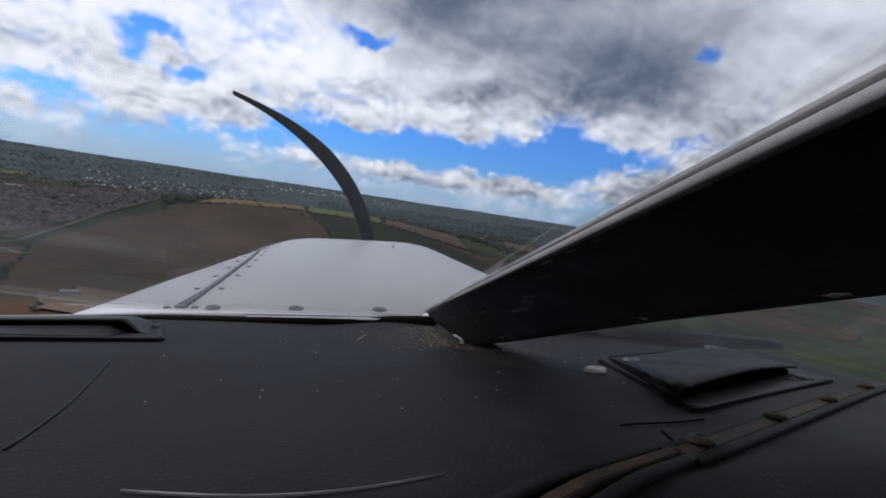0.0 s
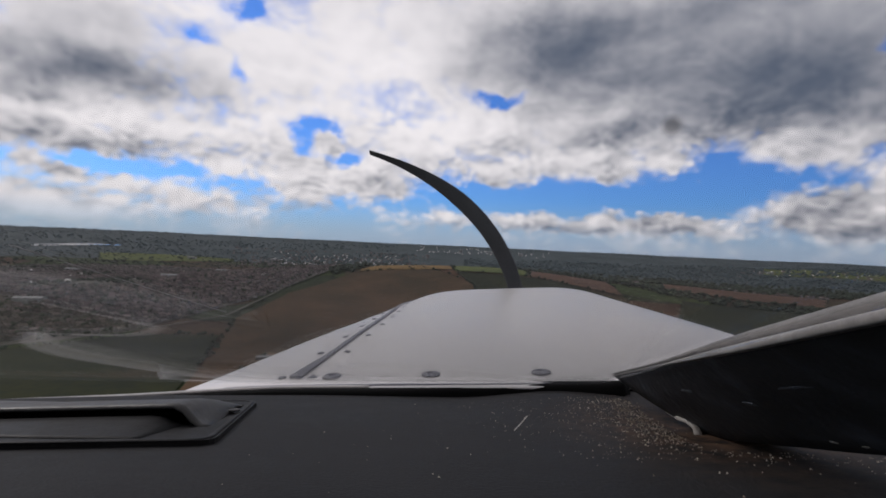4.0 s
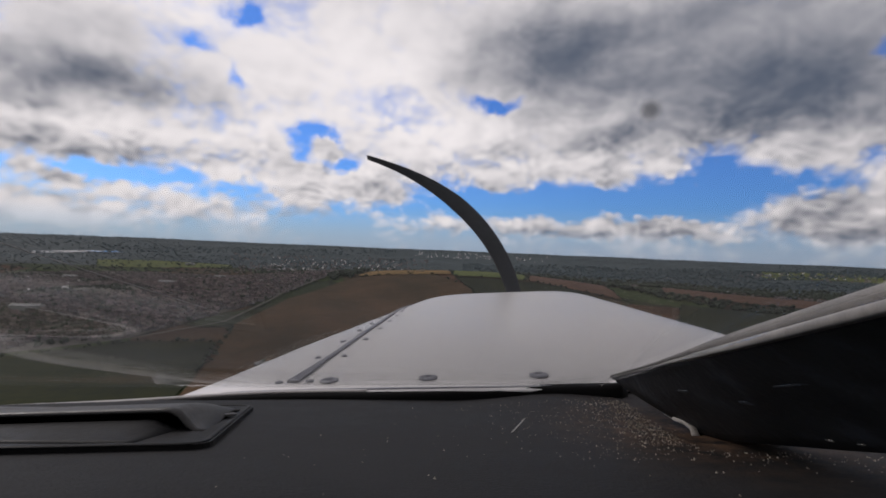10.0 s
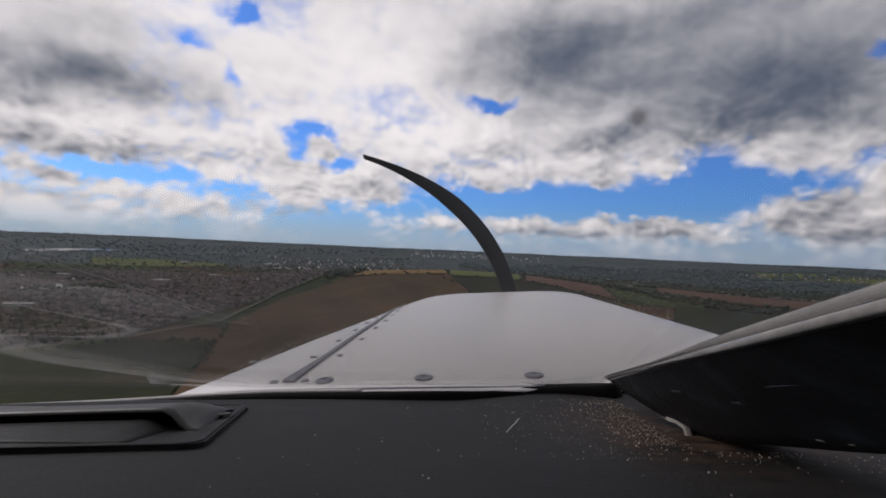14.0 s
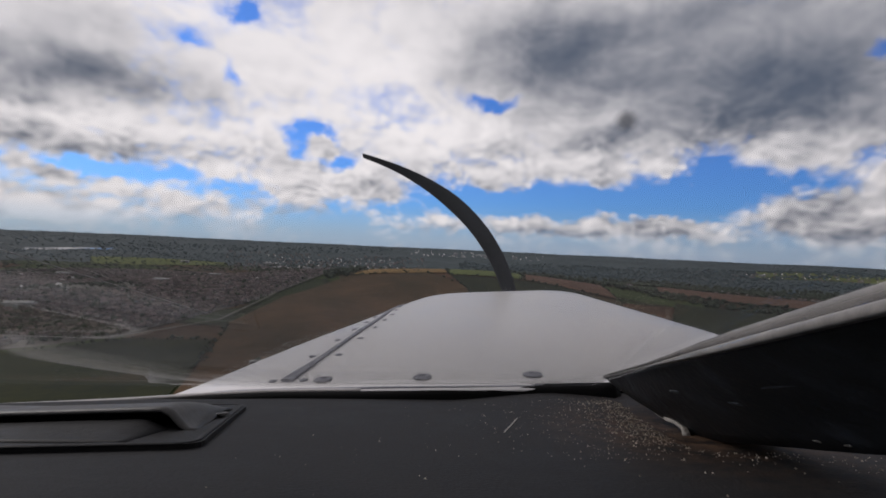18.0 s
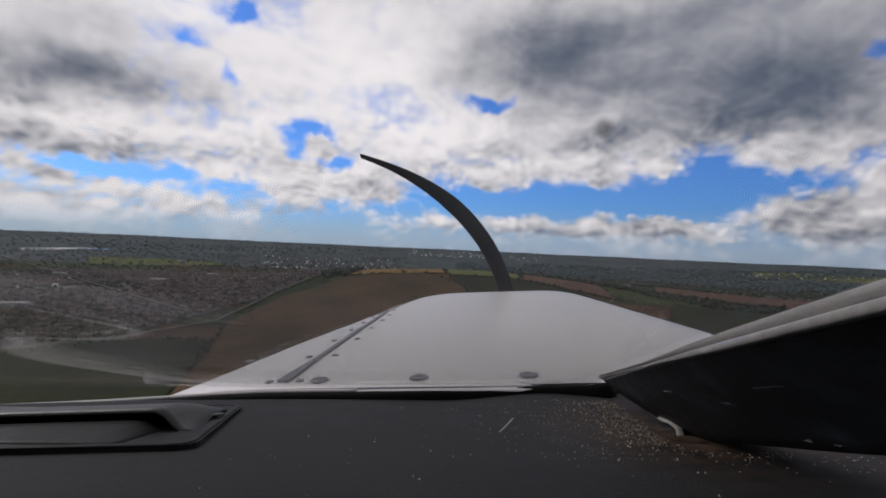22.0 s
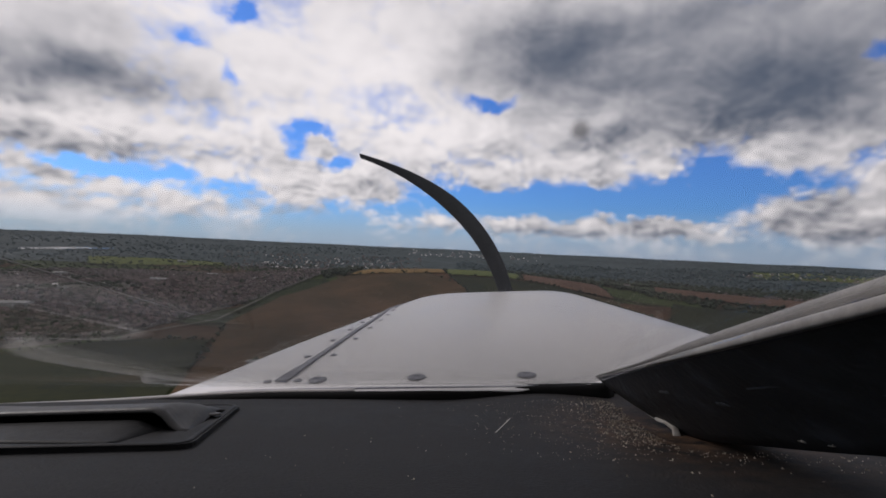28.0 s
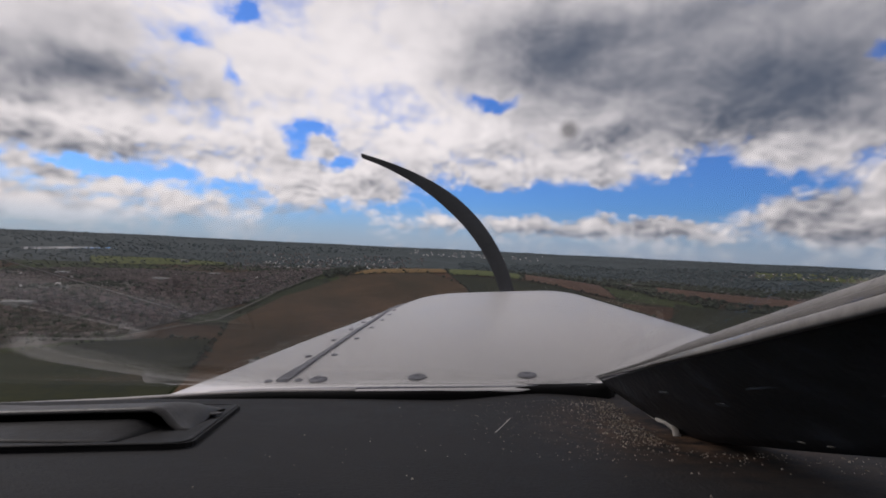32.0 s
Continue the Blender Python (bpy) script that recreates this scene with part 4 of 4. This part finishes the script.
drape("town_ground", TOWN, M_TOWN, 40, 1.2, "grey-brown gardens and streets of a town", "ground")
for k, (nm, mt, lb, pl) in enumerate(FIELDS):
    drape(nm, pl, mt, 40, 1.6 + 0.25 * k, lb, "field")


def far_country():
    """The plain between the near farms and the horizon, in patches of wood and field, with haze painted into its
    colour.
    """
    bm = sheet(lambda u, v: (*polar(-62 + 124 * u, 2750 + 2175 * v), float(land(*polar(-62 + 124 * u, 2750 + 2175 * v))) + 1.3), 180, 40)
    tagged(part("far_country", bm, M_FARLAND, None, "", True), "woods and fields towards the horizon, haze painted in as blue-grey", "backdrop", kind="structure")


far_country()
drape("lake", [(-41, 3300), (-41, 3420), (-34, 3440), (-34, 3330)], M_LAKE, 60, 3.0, "pale strip of lake water far off", "lake")


def lane(points, width, label):
    pts = []
    for (a0, d0), (a1, d1) in zip(points, points[1:]):
        p, q = Vector(polar(a0, d0)), Vector(polar(a1, d1))
        n = max(2, int((q - p).length / 25))
        pts += [p.lerp(q, i / n) for i in range(n)]
    ob = part("lane", bar([(p.x, p.y, float(land(p.x, p.y)) + 4.2) for p in pts], width, 0.6), M_LANE, None, "")
    tagged(ob, label, "lane", kind="structure")


lane([(-48, 800), (-33, 835), (-24.5, 900), (-18.5, 1200), (-12, 1500)], 5.0, "pale lane along the ploughed field's edge")
lane([(-60, 900), (-40, 1150), (-22, 1500), (-14, 1900)], 6.0, "grey road through the town")
lane([(26, 1600), (30, 2300), (36, 2900)], 6.0, "pale road in the valley")

FPOLY = [[polar(*p) for p in f[3]] for f in FIELDS]
TPOLY = [polar(*p) for p in TOWN]
rng = random.Random(7)


def house_meshes():
    out = []
    for L, W, H, R in ((8.4, 6.4, 4.6, 2.6), (13, 6.6, 4.8, 2.5), (7.2, 6.4, 4.6, 2.7)):
        wall = bmesh.new()
        v = [wall.verts.new(p) for p in ((-L / 2, -W / 2, -2), (L / 2, -W / 2, -2), (L / 2, W / 2, -2), (-L / 2, W / 2, -2), (-L / 2, -W / 2, H), (L / 2, -W / 2, H), (L / 2, W / 2, H), (-L / 2, W / 2, H), (-L / 2, 0, H + R), (L / 2, 0, H + R))]
        for f in ((0, 1, 5, 4), (2, 3, 7, 6), (1, 2, 6, 9, 5), (3, 0, 4, 8, 7), (4, 5, 9, 8), (6, 7, 8, 9), (3, 2, 1, 0)):
            wall.faces.new([v[i] for i in f])
        roof = bmesh.new()
        e, t = 0.5, 0.35
        prof = [(-W / 2 - e, H - 0.4), (0, H + R), (W / 2 + e, H - 0.4), (W / 2 + e, H - 0.4 + t), (0, H + R + t), (-W / 2 - e, H - 0.4 + t)]
        a = [roof.verts.new((-L / 2 - e, y, z)) for y, z in prof]
        b = [roof.verts.new((L / 2 + e, y, z)) for y, z in prof]
        for k in range(6):
            roof.faces.new((a[k], a[(k + 1) % 6], b[(k + 1) % 6], b[k]))
        roof.faces.new((a[0], a[5], a[4], a[1]))
        roof.faces.new((a[1], a[4], a[3], a[2]))
        roof.faces.new((b[1], b[4], b[5], b[0]))
        roof.faces.new((b[2], b[3], b[4], b[1]))
        stack = bmesh.new()
        bmesh.ops.create_cube(stack, size=1)
        for v in stack.verts:
            v.co = Vector((v.co.x * 0.8 - L * 0.32, v.co.y * 0.6, H + R + 0.2 + v.co.z * 2.0))
        out.append((wall, roof, stack))
    return out


def town():
    models = []
    for wall, roof, stack in house_meshes():
        base = tagged(new("house"), "small house with a brown tiled gable roof", "house", "houses of the town")
        part("wall", wall, M_WALL, base)
        part("roof", roof, M_ROOF, base, "brown tiled roof")
        part("chimney", stack, M_WALL, base)
        models.append(base)
    spots = []
    for i in range(17000):
        az, d = rng.uniform(-64, -11), math.sqrt(rng.uniform(760 ** 2, 2400 ** 2))
        x, y = polar(az, d)
        # rows along streets that bend slowly
        a = 0.4 + 0.5 * math.sin(x / 420) + 0.3 * math.cos(y / 380)
        q = x * math.cos(a) + y * math.sin(a)
        q2 = round(q / 25) * 25
        x, y = x + (q2 - q) * math.cos(a), y + (q2 - q) * math.sin(a)
        if not inside(TPOLY, x, y) or any(inside(p, x, y) for p in FPOLY[:4] + FPOLY[9:10]):
            continue
        if noise.noise(Vector((x / 260, y / 260, 3.0))) < -0.30:
            continue
        spots.append((math.hypot(x, y), x, y, a + math.pi / 2 + rng.gauss(0, 0.06)))
    spots.sort()
    taken, kept = set(), []
    for s in spots:
        cell = (round(s[1] / 10), round(s[2] / 10))
        if cell in taken:
            continue
        taken.add(cell)
        kept.append(s)
    near, rest = kept[:250], kept[250:]
    used = set()
    for i, (d, x, y, a) in enumerate(near):
        m = Matrix.Translation((x, y, float(land(x, y)) + 1.2)) @ pose(0, 0, 0, 0, 0, math.degrees(a))
        k = i % 3
        if k not in used:
            models[k].matrix_world = m
            used.add(k)
        else:
            copy_thing(models[k], m)
    far = [(polar(rng.uniform(-24, -2), rng.uniform(2450, 3500)), rng.uniform(0, 3.1)) for i in range(420)]
    far += [(polar(rng.uniform(27, 38), rng.gauss(2330, 60)), rng.uniform(0, 3.1)) for i in range(70)]
    far += [(polar(rng.uniform(31, 46), rng.gauss(3550, 120)), rng.uniform(0, 3.1)) for i in range(120)]
    far += [(polar(rng.uniform(15, 22), rng.gauss(2150, 50)), rng.uniform(0, 3.1)) for i in range(30)]
    rest = [(x, y, a) for d, x, y, a in rest] + [(x, y, a) for (x, y), a in far]
    for which, name, mat, label in ((0, "house_walls", M_WALL, "walls of many small houses"), (1, "house_roofs", M_ROOF, "brown roofs of many small houses")):
        src = [[c for c in me.children if c.name.startswith(("wall", "roof")[which])][0].data for me in models]
        V, F, base = [], [], 0
        for i, (x, y, a) in enumerate(rest):
            me = src[i % 3]
            co = np.empty(len(me.vertices) * 3)
            me.vertices.foreach_get("co", co)
            co = co.reshape(-1, 3)
            c, s = math.cos(a), math.sin(a)
            z = float(land(x, y)) + 1.2
            V.append(np.stack([co[:, 0] * c - co[:, 1] * s + x, co[:, 0] * s + co[:, 1] * c + y, co[:, 2] + z], -1))
            F += [tuple(base + k for k in p.vertices) for p in me.polygons]
            base += len(co)
        me = bpy.data.meshes.new(name)
        me.from_pydata(np.concatenate(V).tolist(), [], F)
        me.materials.append(mat)
        tagged(new(name, me), label, "houses", kind="stuff")
    return kept


HOUSES = town()


def far_blocks():
    """White gable ends and flats of far towns, a few pixels each."""
    bm = bmesh.new()
    for n, (a0, a1), (d0, d1) in ((110, (-20, -5), (2700, 3350)), (50, (-4, 12), (3700, 4300)), (45, (32, 44), (3400, 3700)), (45, (-50, -14), (1300, 2300))):
        for i in range(n):
            x, y = polar(rng.uniform(a0, a1), rng.uniform(d0, d1))
            if any(inside(p, x, y) for p in FPOLY[:2]):
                continue
            L, W, H = rng.uniform(4, 11), rng.uniform(4, 7), rng.uniform(4, 7)
            z, a = float(land(x, y)), rng.uniform(0, 3.1)
            c, q = math.cos(a), math.sin(a)
            v = [bm.verts.new((x + c * L * i1 / 2 - q * W * j1 / 2, y + q * L * i1 / 2 + c * W * j1 / 2, z + (H if k1 else -1))) for k1 in (0, 1) for i1, j1 in ((-1, -1), (1, -1), (1, 1), (-1, 1))]
            r = [bm.verts.new((x + c * L * i1 / 2, y + q * L * i1 / 2, z + H + 2.5)) for i1 in (-1, 1)]
            for f in ((0, 1, 5, 4), (2, 3, 7, 6)):
                bm.faces.new([v[k] for k in f])
            bm.faces.new((v[1], v[2], v[6], r[1], v[5]))
            bm.faces.new((v[3], v[0], v[4], r[0], v[7]))
            bm.faces.new((v[4], v[5], r[1], r[0]))
            bm.faces.new((v[6], v[7], r[0], r[1]))
    tagged(part("pale_houses", bm, M_RENDER), "pale rendered houses and flats scattered far off", "houses", kind="stuff")


far_blocks()


def hall(az, d, L, W, H, turn, label):
    x, y = polar(az, d)
    base = tagged(new("industrial_hall"), label, "hall", "large pale halls")
    bm = bmesh.new()
    bmesh.ops.create_cube(bm, size=1)
    for v in bm.verts:
        v.co = Vector((v.co.x * L, v.co.y * W, (v.co.z + 0.5) * (H + 3) - 3))
    part("wall", bm, M_PALE, base)
    prof = [(-W / 2 - 0.6, H), (0, H + W * 0.10), (W / 2 + 0.6, H), (W / 2 + 0.6, H + 0.5), (0, H + W * 0.10 + 0.5), (-W / 2 - 0.6, H + 0.5)]
    roof = bmesh.new()
    a = [roof.verts.new((-L / 2 - 0.5, p, q)) for p, q in prof]
    b = [roof.verts.new((L / 2 + 0.5, p, q)) for p, q in prof]
    for k in range(6):
        roof.faces.new((a[k], a[(k + 1) % 6], b[(k + 1) % 6], b[k]))
    roof.faces.new(a)
    roof.faces.new(list(reversed(b)))
    part("roof", roof, M_PALE, base)
    base.matrix_world = Matrix.Translation((x, y, float(land(x, y)) + 1.5)) @ pose(0, 0, 0, 0, 0, turn)


for az, d, L, W, H, tn in ((-20.5, 610, 16, 9, 5, 20), (-52, 1050, 40, 22, 12, 35), (-41, 1180, 46, 24, 9, 15), (-30, 1550, 40, 22, 8, 5), (-25, 1700, 36, 20, 7, 10), (-19, 1750, 40, 20, 7, -10),
                           (-15.5, 2650, 30, 15, 14, 5), (-14.2, 2660, 20, 12, 18, 5), (-13.2, 2670, 26, 15, 14, 5), (-20, 2900, 30, 18, 10, 0), (-6, 3100, 40, 20, 10, 8), (1.5, 3900, 30, 20, 18, 0),
                           (5, 3950, 40, 20, 14, 0), (8.5, 3900, 30, 20, 18, 0), (33.5, 3500, 36, 18, 12, 10), (30, 2310, 24, 12, 8, 12), (-28, 2800, 40, 20, 9, 0), (-38, 2100, 40, 22, 9, 12)):
    hall(az, d, L, W, H, tn, "large pale clad hall among smaller buildings")


def woods():
    """Trees as lumpy crowns of several clumps on short trunks."""
    ico = bmesh.new()
    bmesh.ops.create_icosphere(ico, subdivisions=1, radius=1.0)
    base_v = np.array([v.co[:] for v in ico.verts])
    base_f = [tuple(v.index for v in f.verts) for f in ico.faces]
    ico.free()
    spots = []
    def scatter(n, poly, size):
        pts = [polar(*p) for p in poly]
        xs, ys = [p[0] for p in pts], [p[1] for p in pts]
        got = 0
        while got < n:
            x, y = rng.uniform(min(xs), max(xs)), rng.uniform(min(ys), max(ys))
            if inside(pts, x, y):
                spots.append((x, y, size * rng.uniform(0.7, 1.3)))
                got += 1
    scatter(1100, [(12, 2300), (12, 2700), (30, 2900), (42, 2700), (40, 2400), (26, 2150)], 7)
    scatter(1300, [(2, 3000), (2, 3500), (44, 4300), (46, 3900), (24, 3000)], 8)
    scatter(500, [(-48, 3600), (-48, 4200), (-6, 4300), (-6, 3700)], 7)
    scatter(2200, [(-50, 4150), (-50, 4880), (-25, 4900), (0, 4900), (25, 4900), (50, 4880), (50, 4150), (25, 4250), (0, 4300), (-25, 4250)], 4.5)
    scatter(1500, [(2, 2500), (2, 3300), (44, 3400), (42, 2500)], 7)
    scatter(1500, [(-48, 2500), (-48, 3500), (-4, 3600), (-4, 2600)], 5)
    scatter(260, [(19, 1560), (22, 1700), (40, 1760), (44, 1500), (30, 1480)], 7)
    scatter(160, [(3, 1600), (3, 1720), (24, 1750), (24, 1620)], 8)
    scatter(60, [(-14, 1330), (-13, 1480), (-9, 1540), (-10, 1350)], 7)
    scatter(2600, TOWN, 4.6)
    # hedges along the fields
    for f in FIELDS:
        pts = [polar(*p) for p in f[3]]
        for (x1, y1), (x2, y2) in zip(pts, pts[1:] + pts[:1]):
            if rng.random() < 0.25:
                continue
            n = int(math.hypot(x2 - x1, y2 - y1) / 11)
            for i in range(n):
                t = (i + rng.uniform(-0.4, 0.4)) / max(n, 1)
                if math.hypot(x1, y1) > 280:
                    spots.append((x1 + (x2 - x1) * t + rng.gauss(0, 1.5), y1 + (y2 - y1) * t + rng.gauss(0, 1.5), rng.choice((1.6, 2.0, 2.4, 4.0))))
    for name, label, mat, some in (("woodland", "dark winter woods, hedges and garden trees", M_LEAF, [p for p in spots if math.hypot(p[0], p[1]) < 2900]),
                                   ("far_woodland", "winter woods towards the horizon, haze painted in as blue-grey", M_FARLEAF, [p for p in spots if math.hypot(p[0], p[1]) >= 2900])):
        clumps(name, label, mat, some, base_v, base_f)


def clumps(name, label, mat, spots, base_v, base_f):
    V, F, base = [], [], 0
    for x, y, s in spots:
        z = float(land(x, y)) + 1.5
        for k in range(3):
            r = s * rng.uniform(0.45, 0.75)
            off = np.array([rng.gauss(0, 0.42) * s, rng.gauss(0, 0.42) * s, s * rng.uniform(0.45, 1.0)])
            co = base_v * r * (1 + 0.25 * np.random.randn(len(base_v), 1)) * np.array([1, 1, 0.9]) + off + np.array([x, y, z])
            V.append(co)
            F += [tuple(base + i for i in f) for f in base_f]
            base += len(co)
        # trunk
        w = 0.08 * s
        V.append(np.array([(x - w, y - w, z - 2), (x + w, y - w, z - 2), (x, y + w, z - 2), (x, y, z + s)]))
        F += [(base, base + 1, base + 3), (base + 1, base + 2, base + 3), (base + 2, base, base + 3)]
        base += 4
    me = bpy.data.meshes.new(name)
    me.from_pydata(np.concatenate(V).tolist(), [], F)
    me.materials.append(mat)
    tagged(new(name, me), label, "trees", kind="stuff")


woods()
